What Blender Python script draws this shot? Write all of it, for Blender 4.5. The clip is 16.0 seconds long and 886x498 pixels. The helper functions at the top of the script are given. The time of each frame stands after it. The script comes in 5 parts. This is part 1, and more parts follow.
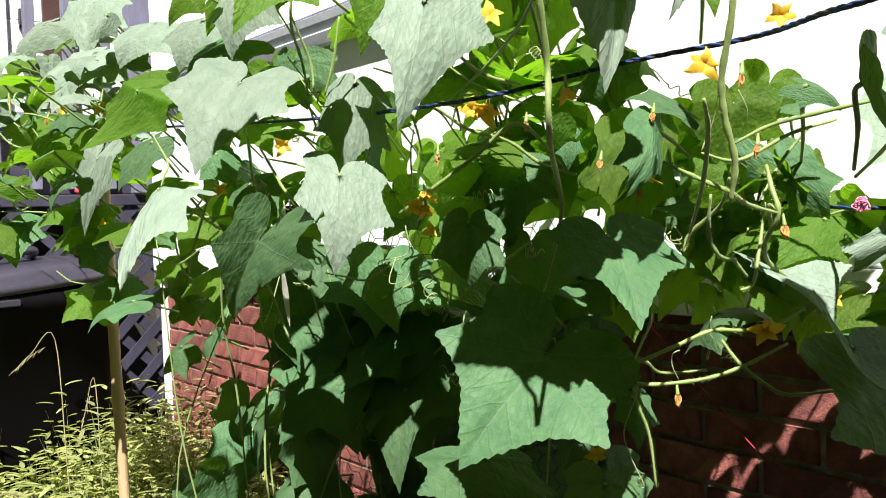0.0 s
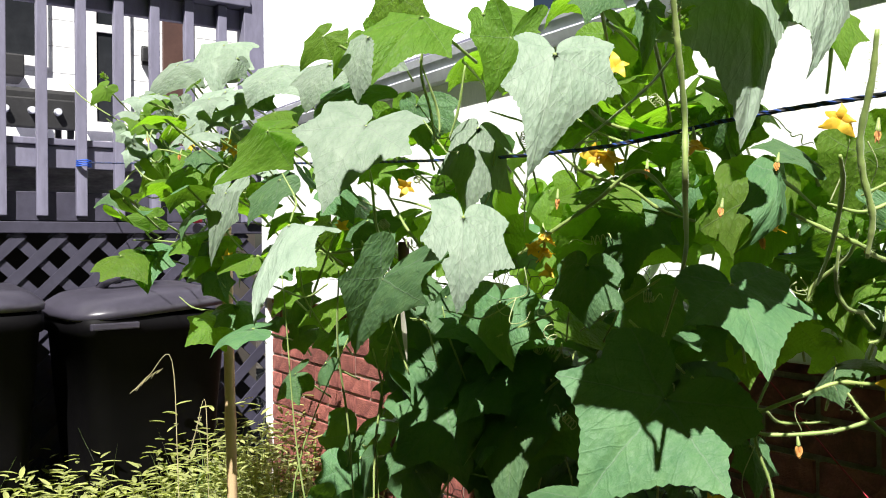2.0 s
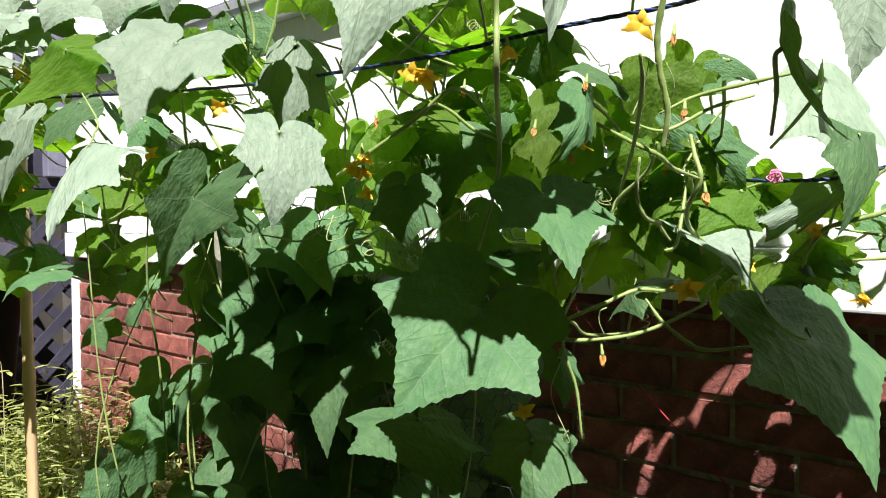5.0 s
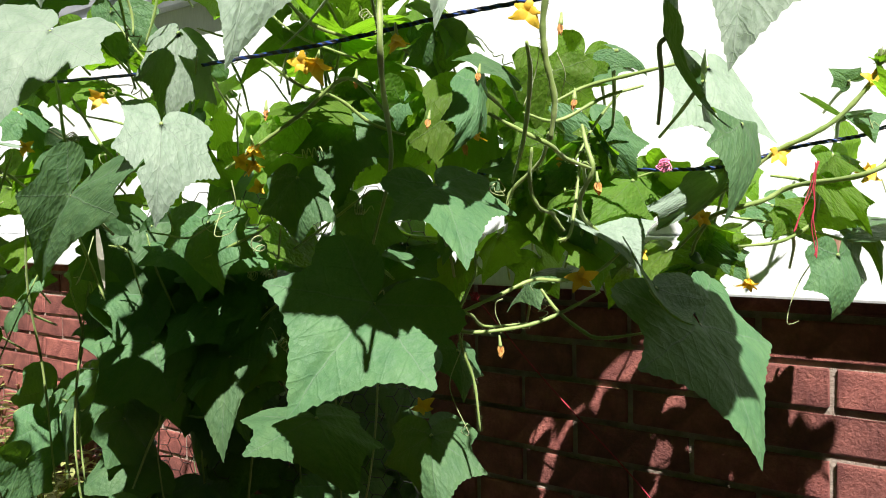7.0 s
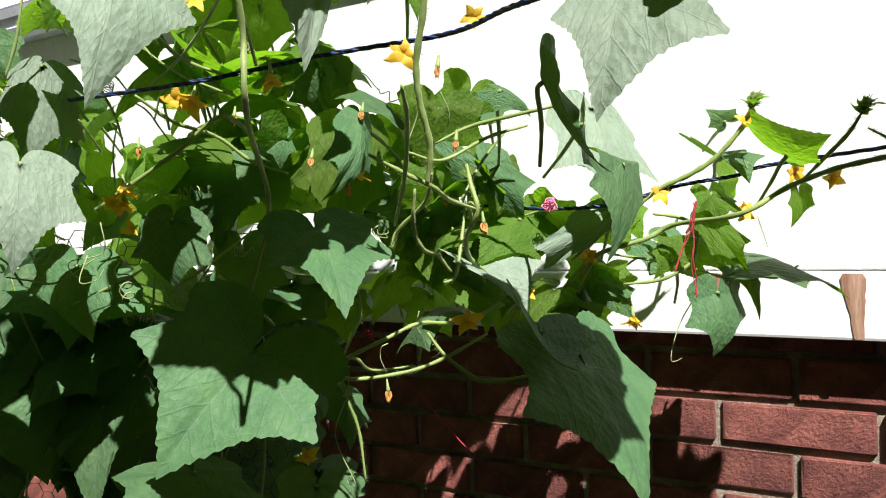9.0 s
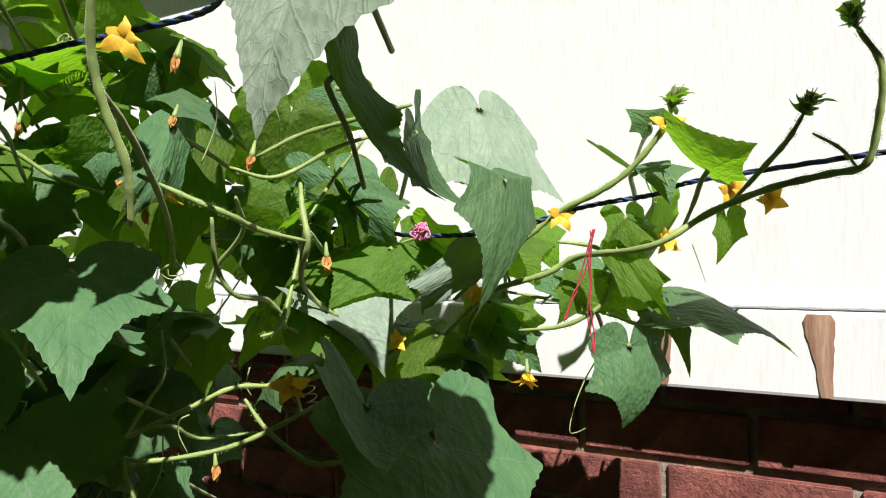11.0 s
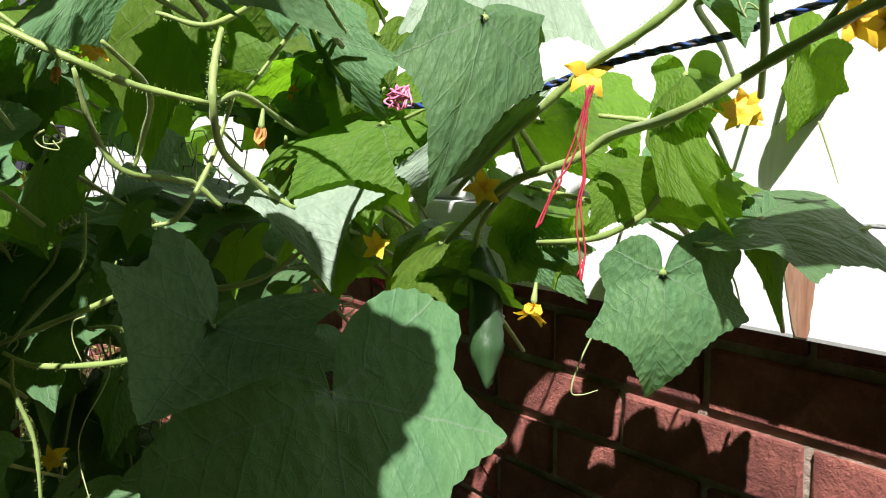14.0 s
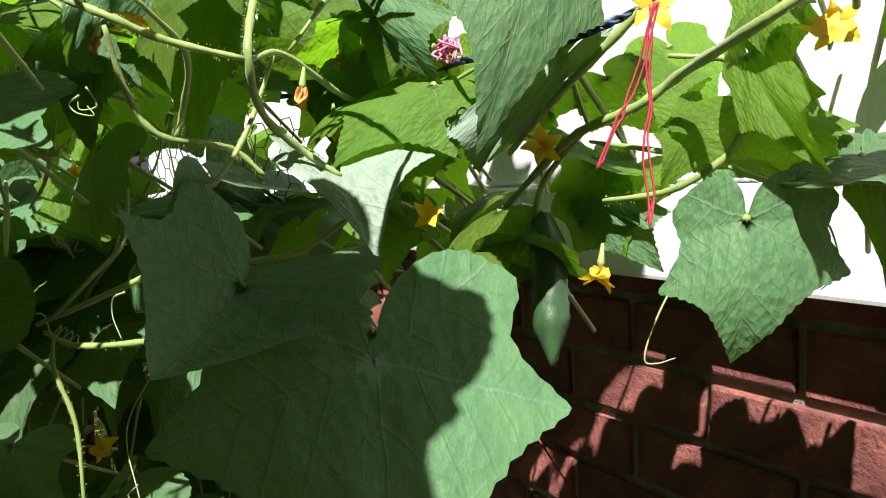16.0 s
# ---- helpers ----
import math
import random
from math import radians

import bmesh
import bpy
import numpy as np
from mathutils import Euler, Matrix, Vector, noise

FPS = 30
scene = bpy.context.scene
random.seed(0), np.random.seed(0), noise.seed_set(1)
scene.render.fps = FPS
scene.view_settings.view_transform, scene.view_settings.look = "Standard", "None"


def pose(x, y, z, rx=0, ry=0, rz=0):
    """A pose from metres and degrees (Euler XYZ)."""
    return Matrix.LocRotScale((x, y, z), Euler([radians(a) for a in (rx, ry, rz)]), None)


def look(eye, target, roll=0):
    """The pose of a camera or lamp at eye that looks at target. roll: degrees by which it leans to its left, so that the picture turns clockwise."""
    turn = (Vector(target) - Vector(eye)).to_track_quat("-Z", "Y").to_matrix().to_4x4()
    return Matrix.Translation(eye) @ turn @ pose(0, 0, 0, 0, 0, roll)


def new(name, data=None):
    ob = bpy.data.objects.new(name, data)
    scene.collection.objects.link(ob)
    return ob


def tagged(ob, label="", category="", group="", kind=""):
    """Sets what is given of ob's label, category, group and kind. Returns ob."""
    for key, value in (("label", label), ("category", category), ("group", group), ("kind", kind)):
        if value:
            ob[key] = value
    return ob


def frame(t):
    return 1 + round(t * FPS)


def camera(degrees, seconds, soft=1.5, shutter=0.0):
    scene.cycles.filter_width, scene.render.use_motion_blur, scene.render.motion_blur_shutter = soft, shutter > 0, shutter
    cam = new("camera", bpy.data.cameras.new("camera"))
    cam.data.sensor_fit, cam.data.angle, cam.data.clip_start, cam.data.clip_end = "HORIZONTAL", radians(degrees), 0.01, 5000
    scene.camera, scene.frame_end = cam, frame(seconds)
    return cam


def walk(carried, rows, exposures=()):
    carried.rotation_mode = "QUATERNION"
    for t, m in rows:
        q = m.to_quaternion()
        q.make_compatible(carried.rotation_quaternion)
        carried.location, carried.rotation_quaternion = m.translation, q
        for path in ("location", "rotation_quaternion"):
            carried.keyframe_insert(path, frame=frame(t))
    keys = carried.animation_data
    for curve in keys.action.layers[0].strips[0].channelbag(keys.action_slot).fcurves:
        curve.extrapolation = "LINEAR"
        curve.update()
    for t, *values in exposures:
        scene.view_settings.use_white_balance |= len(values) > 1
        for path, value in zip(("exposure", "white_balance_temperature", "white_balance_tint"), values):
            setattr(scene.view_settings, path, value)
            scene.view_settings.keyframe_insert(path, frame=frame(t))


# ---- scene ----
cam = camera(55.6, 16.0, soft=1.0)
PATH = [
    (0, (0.094, 0.111, 1.226), (1.367, 1.651, 1.142), -1.8),
    (0.5, (0.071, 0.111, 1.226), (1.23, 1.741, 1.183), -1.2),
    (1, (0.057, 0.112, 1.227), (1.194, 1.757, 1.211), -0.7),
    (1.5, (0.045, 0.103, 1.23), (1.139, 1.778, 1.245), -0.4),
    (2, (0.044, 0.108, 1.239), (1.15, 1.774, 1.234), -0.4),
    (2.5, (0.049, 0.106, 1.219), (1.217, 1.73, 1.196), 0.4),
    (3, (0.051, 0.109, 1.202), (1.265, 1.695, 1.108), -0.1),
    (3.5, (0.053, 0.11, 1.187), (1.302, 1.67, 1.094), -0.3),
    (4, (0.054, 0.106, 1.178), (1.379, 1.602, 1.11), -0.1),
    (6.3, (0.079, 0.117, 1.168), (1.59, 1.422, 1.05), -0.7),
    (6.5, (0.082, 0.117, 1.17), (1.614, 1.397, 1.049), -0.8),
    (7, (0.085, 0.109, 1.168), (1.647, 1.356, 1.085), -1.0),
    (7.5, (0.085, 0.105, 1.171), (1.666, 1.328, 1.096), -1.0),
    (8, (0.084, 0.108, 1.169), (1.693, 1.295, 1.101), -0.6),
    (8.5, (0.092, 0.103, 1.174), (1.743, 1.231, 1.13), -1.4),
    (9, (0.12, 0.102, 1.186), (1.811, 1.17, 1.158), -1.5),
    (9.5, (0.162, 0.097, 1.196), (1.882, 1.116, 1.203), -1.0),
    (10, (0.219, 0.099, 1.216), (1.937, 1.121, 1.196), -2.0),
    (10.2, (0.25, 0.095, 1.215), (1.96, 1.133, 1.261), -2.7),
    (12.3, (0.639, 0.012, 1.222), (1.96, 1.503, 1.03), 0.4),
    (12.5, (0.667, 0.014, 1.217), (1.894, 1.59, 1.105), 0.6),
    (13, (0.711, 0.023, 1.197), (1.909, 1.616, 1.039), 0.0),
    (13.5, (0.731, 0.025, 1.19), (1.894, 1.645, 1.025), 0.1),
    (14, (0.737, 0.026, 1.181), (1.85, 1.674, 0.963), -0.3),
    (14.5, (0.739, 0.031, 1.171), (1.812, 1.711, 1.009), -1.2),
    (15, (0.751, 0.029, 1.158), (1.796, 1.727, 1.002), -1.8),
    (15.5, (0.767, 0.048, 1.137), (1.733, 1.791, 0.963), -2.4),
    (16, (0.774, 0.055, 1.138), (1.727, 1.806, 0.977), -2.1),
]
EXPOSURES = [(0, 1.42), (4, 1.42), (7, 1.40), (9, 1.18), (10.2, 1.04), (12.4, 0.98), (13, 1.05), (14, 1.34), (15, 1.48), (16, 1.52)]
walk(cam, [(t, look(eye, target, roll)) for t, eye, target, roll in PATH], EXPOSURES)

# ---- light ----
SUN = Vector((-0.40, -0.45, 0.80)).normalized()
world = bpy.data.worlds.new("sky")
scene.world = world
world.use_nodes = True
wn = world.node_tree
sky = wn.nodes.new("ShaderNodeTexSky")
sky.sky_type = "NISHITA"
sky.sun_disc = False
sky.sun_elevation = math.asin(SUN.z)
sky.sun_rotation = math.atan2(SUN.x, SUN.y)
sky.dust_density = 1.0
wn.links.new(sky.outputs[0], wn.nodes["Background"].inputs[0])
wn.nodes["Background"].inputs[1].default_value = 0.009
sun = new("sun", bpy.data.lights.new("sun", "SUN"))
sun.data.energy, sun.data.angle, sun.data.color = 5.0, radians(0.53), (1.0, 0.965, 0.91)
sun.matrix_world = look(SUN * 30, (0, 0, 0))


# ---- materials ----
def mat(name, rough=0.6, metal=0.0, spec=0.5):
    m = bpy.data.materials.new(name)
    m.use_nodes = True
    b = m.node_tree.nodes["Principled BSDF"]
    b.inputs["Roughness"].default_value = rough
    b.inputs["Metallic"].default_value = metal
    b.inputs["Specular IOR Level"].default_value = spec
    return m, m.node_tree, b


def noise_node(nt, scale, detail=4.0, rough=0.6, coords=None, stretch=None):
    n = nt.nodes.new("ShaderNodeTexNoise")
    n.inputs["Scale"].default_value = scale
    n.inputs["Detail"].default_value = detail
    n.inputs["Roughness"].default_value = rough
    src = coords
    if src is None:
        src = nt.nodes.new("ShaderNodeTexCoord").outputs["Object"]
    if stretch:
        mp = nt.nodes.new("ShaderNodeMapping")
        mp.inputs["Scale"].default_value = stretch
        nt.links.new(src, mp.inputs[0])
        src = mp.outputs[0]
    nt.links.new(src, n.inputs["Vector"])
    return n.outputs["Fac"]


def ramp(nt, fac, stops):
    r = nt.nodes.new("ShaderNodeValToRGB")
    els = r.color_ramp.elements
    while len(els) < len(stops):
        els.new(0.5)
    for e, (p, c) in zip(els, stops):
        e.position, e.color = p, (*c, 1)
    nt.links.new(fac, r.inputs[0])
    return r.outputs[0]


def mix(nt, fac, a, b, mode="MIX"):
    n = nt.nodes.new("ShaderNodeMix")
    n.data_type, n.blend_type = "RGBA", mode
    for sock, v in ((n.inputs[0], fac), (n.inputs[6], a), (n.inputs[7], b)):
        if isinstance(v, (int, float)):
            sock.default_value = v
        elif isinstance(v, tuple):
            sock.default_value = (*v, 1)
        else:
            nt.links.new(v, sock)
    return n.outputs[2]


def bump(nt, b, height, strength=0.3, dist=0.002):
    n = nt.nodes.new("ShaderNodeBump")
    n.inputs["Strength"].default_value = strength
    n.inputs["Distance"].default_value = dist
    nt.links.new(height, n.inputs["Height"])
    nt.links.new(n.outputs[0], b.inputs["Normal"])
    return n


def plain(name, dark, light, rough=0.6, scale=6.0, fine=60.0, metal=0.0, relief=0.25, depth=0.002, stretch=None, spec=0.5):
    """Two-scale mottled surface between two colours, with fine relief."""
    m, nt, b = mat(name, rough, metal, spec)
    big = noise_node(nt, scale, 4, 0.6, stretch=stretch)
    small = noise_node(nt, fine, 5, 0.7, stretch=stretch)
    c = ramp(nt, big, [(0.3, dark), (0.7, light)])
    d = tuple(v * 0.75 for v in dark)
    c = mix(nt, ramp(nt, small, [(0.35, (0.45, 0.45, 0.45)), (0.65, (0, 0, 0))]), c, d)
    nt.links.new(c, b.inputs["Base Color"])
    rr = nt.nodes.new("ShaderNodeMapRange")
    rr.inputs["To Min"].default_value, rr.inputs["To Max"].default_value = rough * 0.8, min(1, rough * 1.2)
    nt.links.new(small, rr.inputs["Value"])
    nt.links.new(rr.outputs[0], b.inputs["Roughness"])
    bump(nt, b, small, relief, depth)
    return m


def by_object(m, spread=0.35):
    """Lets each piece differ a little in tone, by its own random number."""
    nt = m.node_tree
    b = nt.nodes["Principled BSDF"]
    link = b.inputs["Base Color"].links[0]
    src = link.from_socket
    info = nt.nodes.new("ShaderNodeObjectInfo")
    hsv = nt.nodes.new("ShaderNodeHueSaturation")
    mr = nt.nodes.new("ShaderNodeMapRange")
    mr.inputs["To Min"].default_value, mr.inputs["To Max"].default_value = 1 - spread, 1 + spread
    nt.links.new(info.outputs["Random"], mr.inputs["Value"])
    nt.links.new(mr.outputs[0], hsv.inputs["Value"])
    nt.links.new(src, hsv.inputs["Color"])
    nt.links.new(hsv.outputs[0], b.inputs["Base Color"])
    return m


BRICK = by_object(plain("red_brick", (0.13, 0.034, 0.030), (0.40, 0.135, 0.105), 0.8, 22, 150, relief=0.9, depth=0.005), 0.3)
MORTAR = plain("mortar", (0.20, 0.15, 0.12), (0.48, 0.40, 0.33), 0.95, 18, 120, relief=1.0, depth=0.006)
WHITE = plain("white_siding_paint", (0.82, 0.83, 0.84), (0.88, 0.88, 0.89), 0.5, 3, 30, relief=0.12, depth=0.001, stretch=(1, 9, 1))
TRIM_WHITE = plain("white_trim_paint", (0.72, 0.72, 0.73), (0.84, 0.84, 0.84), 0.5, 4, 40, relief=0.15)
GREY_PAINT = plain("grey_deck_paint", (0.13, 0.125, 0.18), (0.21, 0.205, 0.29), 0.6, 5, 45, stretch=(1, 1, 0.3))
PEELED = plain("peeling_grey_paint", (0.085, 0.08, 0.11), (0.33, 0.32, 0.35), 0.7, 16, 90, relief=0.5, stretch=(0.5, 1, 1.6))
# Darker copy of the deck paint: the shade below the deck put into its colour.
GREY_SHADED = plain("shaded_grey_lattice_paint", (0.024, 0.022, 0.040), (0.048, 0.045, 0.074), 0.65, 6, 50)
GUTTER = plain("grey_metal_gutter", (0.45, 0.47, 0.53), (0.58, 0.60, 0.66), 0.45, 4, 40, relief=0.1)
# Black plastic with the shadow on the bins put into its colour as well.
BIN_SHADED_BLACK = plain("shaded_black_bin_plastic", (0.0016, 0.0015, 0.0019), (0.004, 0.0036, 0.0045), 0.6, 8, 90, relief=0.2, spec=0.08)
LID_GREY = plain("dark_grey_lid_plastic", (0.028, 0.026, 0.036), (0.05, 0.046, 0.066), 0.36, 6, 60, relief=0.15)
BAMBOO = plain("bamboo_cane", (0.40, 0.27, 0.15), (0.60, 0.45, 0.27), 0.55, 10, 90, stretch=(1, 1, 0.1))
SOIL = plain("soil", (0.018, 0.014, 0.010), (0.045, 0.035, 0.024), 0.95, 3, 40, relief=0.9, depth=0.02)
GLASS_DARK = plain("dark_window_glass", (0.015, 0.017, 0.02), (0.03, 0.032, 0.036), 0.08, 3, 20, relief=0.02)
BROWN = plain("brown_door_paint", (0.06, 0.03, 0.025), (0.09, 0.045, 0.035), 0.5, 4, 40)
BLACK_METAL = plain("black_metal", (0.015, 0.015, 0.016), (0.03, 0.03, 0.032), 0.45, 8, 70)
WIRE = plain("dark_wire", (0.03, 0.03, 0.03), (0.06, 0.055, 0.05), 0.5, 30, 200)


# ---- mesh helpers ----
def add_box(bm, x0, y0, z0, x1, y1, z1, bevel=0.0):
    r = bmesh.ops.create_cube(bm, size=1.0, matrix=Matrix.Translation(((x0 + x1) / 2, (y0 + y1) / 2, (z0 + z1) / 2)) @ Matrix.Diagonal((x1 - x0, y1 - y0, z1 - z0, 1)))
    if bevel:
        edges = {e for v in r["verts"] for e in v.link_edges}
        bmesh.ops.bevel(bm, geom=list(edges), offset=bevel, segments=2, affect="EDGES", profile=0.6)
    return bm


def mesh_of(name, bm, material, smooth=False):
    me = bpy.data.meshes.new(name)
    bm.to_mesh(me)
    bm.free()
    me.materials.append(material)
    if smooth:
        for p in me.polygons:
            p.use_smooth = True
    return me


def part(name, bm, material, parent, label="", smooth=False):
    ob = new(name, mesh_of(name, bm, material, smooth))
    ob.parent = parent
    if label:
        tagged(ob, label)
    return ob


def box_part(name, lo, hi, material, parent, bevel=0.003, label=""):
    return part(name, add_box(bmesh.new(), *lo, *hi, bevel), material, parent, label)


def thing(name, label, category, group="", kind=""):
    return tagged(new(name), label, category, group, kind)


def tube(bm, pts, radii, sides=7):
    """A tapered tube along a polyline, capped."""
    pts = [Vector(p) for p in pts]
    rings = []
    up = Vector((0.31, 0.17, 0.93))
    for k, p in enumerate(pts):
        d = (pts[min(k + 1, len(pts) - 1)] - pts[max(k - 1, 0)]).normalized()
        a = d.cross(up)
        if a.length < 1e-3:
            a = d.cross(Vector((1, 0, 0)))
        a.normalize()
        b = d.cross(a)
        r = radii[min(k, len(radii) - 1)] if isinstance(radii, (list, tuple)) else radii
        rings.append([bm.verts.new(p + r * (math.cos(q) * a + math.sin(q) * b)) for q in (2 * math.pi * i / sides for i in range(sides))])
    for r0, r1 in zip(rings, rings[1:]):
        for i in range(sides):
            bm.faces.new((r0[i], r0[(i + 1) % sides], r1[(i + 1) % sides], r1[i]))
    bm.faces.new(rings[0][::-1])
    bm.faces.new(rings[-1])
    return bm


def smooth_path(points, steps=6):
    """Catmull-Rom through the points."""
    p = [Vector(q) for q in points]
    p = [2 * p[0] - p[1]] + p + [2 * p[-1] - p[-2]]
    out = []
    for a, b, c, d in zip(p, p[1:], p[2:], p[3:]):
        for s in range(steps):
            t = s / steps
            out.append(0.5 * ((2 * b) + (c - a) * t + (2 * a - 5 * b + 4 * c - d) * t * t + (3 * b - 3 * c + d - a) * t ** 3))
    out.append(p[-2])
    return out


# ---- structure ----
WALL_X, WALL_END = 1.372, 3.40
COURSE, LENGTH, JOINT = 0.0677, 0.213, 0.0105

bm = bmesh.new()
bmesh.ops.create_grid(bm, x_segments=90, y_segments=90, size=1.0)
for v in bm.verts:
    r = max(abs(v.co.x), abs(v.co.y))
    k = 4.5 * r + 400 * max(0.0, r - 0.5) ** 3
    v.co.x, v.co.y = v.co.x / max(r, 1e-6) * k, v.co.y / max(r, 1e-6) * k
    v.co.z = 0.03 * noise.noise(Vector((v.co.x, v.co.y, 0)) * 1.3)
ground = tagged(new("ground", mesh_of("ground", bm, SOIL, True)), "dark garden soil under weeds and grass", "ground", kind="structure")

# house side: brick foundation with white siding above it
bm = bmesh.new()
add_box(bm, WALL_X + 0.0065, -2.2, -0.05, WALL_X + 0.24, WALL_END - 0.012, 1.10)
wall_brick = tagged(new("wall_brick", mesh_of("wall_brick", bm, MORTAR)), "red brick foundation wall with pale mortar joints", "brick wall", kind="structure")

bm = bmesh.new()
add_box(bm, 1.345, -2.2, 1.128, 1.60, WALL_END + 0.01, 1.73)
wall_siding = tagged(new("wall_siding", mesh_of("wall_siding", bm, WHITE)), "white painted siding wall above the brick foundation", "siding", kind="structure")
box_part("siding_board", (1.328, -2.2, 1.037), (1.60, WALL_END + 0.01, 1.127), WHITE, wall_siding, 0.004)
box_part("siding_board", (1.3385, -2.2, 1.131), (1.3445, WALL_END + 0.01, 1.71), WHITE, wall_siding, 0.002)
RUST = plain("rust_stain", (0.20, 0.075, 0.04), (0.62, 0.42, 0.30), 0.8, 16, 90, stretch=(1, 3, 0.35))


def rust_streak(y, width, top, bottom, seed):
    """A thin ragged run of rust down the lower board."""
    rnd = random.Random(seed)
    bm = bmesh.new()
    rows = []
    for k in range(13):
        f = k / 12
        w = width * (0.6 + 0.25 * math.sin(3 * f + seed)) * (0.75 if k in (0, 12) else 1)
        c = y + 0.004 * math.sin(2.2 * f + seed)
        z = top + (bottom - top) * f
        rows.append([bm.verts.new((1.3262 + (0.0005 if j in (0, 3) else 0.0), c + w * (j / 3 - 0.5) + rnd.uniform(-0.0008, 0.0008), z)) for j in range(4)])
    for r0, r1 in zip(rows, rows[1:]):
        for j in range(3):
            bm.faces.new((r0[j], r0[j + 1], r1[j + 1], r1[j]))
    part("rust_streak", bm, RUST, wall_siding, "brown rust streak on white paint")


rust_streak(0.402, 0.034, 1.125, 1.040, 1)
rust_streak(0.232, 0.040, 1.125, 1.039, 2)
corner_board = tagged(new("trim", mesh_of("trim", add_box(bmesh.new(), 1.352, WALL_END - 0.010, 0.0, 1.385, WALL_END + 0.014, 1.034, 0.003), TRIM_WHITE)), "white painted corner board at the end of the brick wall", "corner board", kind="structure")

gutter = tagged(new("gutter"), "grey ribbed metal gutter along the eave", "gutter", kind="structure")
bm = bmesh.new()
prof = [(1.335, 1.690), (1.30, 1.690), (1.296, 1.70), (1.290, 1.716), (1.297, 1.722), (1.287, 1.742), (1.282, 1.762), (1.290, 1.766), (1.335, 1.768)]
ends = [[bm.verts.new((x, y, z)) for x, z in prof] for y in (-2.2, WALL_END + 0.08)]
for a in range(len(prof)):
    b = (a + 1) % len(prof)
    bm.faces.new((ends[0][a], ends[0][b], ends[1][b], ends[1][a]))
bm.faces.new(ends[0][::-1])
bm.faces.new(ends[1])
part("trough", bm, GUTTER, gutter)
box_part("roof_edge", (1.31, -2.2, 1.770), (1.9, WALL_END + 0.1, 1.782), GREY_PAINT, gutter, 0.002)

# plain dark walls added out of view to close the yard and block sky light
DARK_FILLER = plain("dark_filler", (0.03, 0.026, 0.022), (0.06, 0.05, 0.04), 0.8, 3, 30)
for name, lo, hi in (("wall_west", (-2.6, -3.0, 0.0), (-2.5, 9.0, 5.2)), ("wall_south", (-2.5, -3.1, 0.0), (3.0, -3.0, 5.0))):
    tagged(new(name, mesh_of(name, add_box(bmesh.new(), *lo, *hi), DARK_FILLER)), "tall dark wall added out of view to block sky light", "fence", kind="structure")
bm = bmesh.new()
add_box(bm, 12, 60, 4, 50, 60.2, 32)
hazy, hn, hb = mat("hazy_sky", 1.0)
hb.inputs["Base Color"].default_value = (0.8, 0.85, 0.9, 1)
hb.inputs["Emission Color"].default_value = (0.92, 0.96, 1.0, 1)
hb.inputs["Emission Strength"].default_value = 0.4
tagged(new("backdrop", mesh_of("backdrop", bm, hazy)), "bright white hazy sky far behind the houses", "sky", kind="structure")

# bricks, seen from the yard
def brick_mesh(w, h, d, seed):
    rnd = random.Random(seed)
    bm = bmesh.new()
    add_box(bm, 0, -w / 2, -h / 2, d, w / 2, h / 2, 0.003)
    for v in bm.verts:
        v.co += Vector((rnd.uniform(-1, 1), rnd.uniform(-1, 1), rnd.uniform(-1, 1))) * 0.0011
    return mesh_of("brick", bm, BRICK)


BRICKS = [brick_mesh(LENGTH - JOINT, COURSE - JOINT, 0.05, s) for s in range(6)]


def y_top_gap(off):
    """Length left between the last whole brick of a course and the wall's end."""
    y = 0.422 - LENGTH / 2 + off + LENGTH * 13
    while y + LENGTH / 2 > WALL_END + 0.06:
        y -= LENGTH
    return WALL_END - 0.012 - (y + LENGTH / 2 - JOINT / 2) - JOINT


def lay_bricks():
    rnd = random.Random(5)
    rest = bmesh.new()
    count = 0
    for row in range(-13, 3):
        z = 0.940 + (row - 0.5) * COURSE
        off = 0.0 if row % 2 == 0 else LENGTH / 2
        y = 0.422 - LENGTH / 2 + off + LENGTH * 13
        while y > -2.0:
            if y + LENGTH / 2 <= WALL_END + 0.06 and z > 0.03:
                near = -0.15 < y < WALL_END and z > 0.32 and count < 300
                me = rnd.choice(BRICKS)
                m = Matrix.Translation((WALL_X + rnd.uniform(-0.0015, 0.0025), y, z))
                if near:
                    ob = new("brick", me)
                    ob.parent = wall_brick
                    ob.matrix_basis = m
                    count += 1
                else:
                    k = len(rest.verts)
                    rest.from_mesh(me)
                    rest.verts.ensure_lookup_table()
                    bmesh.ops.transform(rest, matrix=m, verts=rest.verts[k:])
            y -= LENGTH
        # the closing half brick of every second course
        gap = y_top_gap(off)
        if gap > 0.03 and z > 0.03:
            bm = bmesh.new()
            add_box(bm, 0, -gap / 2, -(COURSE - JOINT) / 2, 0.05, gap / 2, (COURSE - JOINT) / 2, 0.003)
            ob = new("brick", mesh_of("brick", bm, BRICK))
            ob.parent = wall_brick
            ob.location = (WALL_X + rnd.uniform(-0.0015, 0.0025), WALL_END - 0.012 - gap / 2, z)
    tagged(part("brick_field", rest, BRICK, wall_brick), kind="stuff")


# ---- deck, lattice, house ----
DECK_Y = 3.60


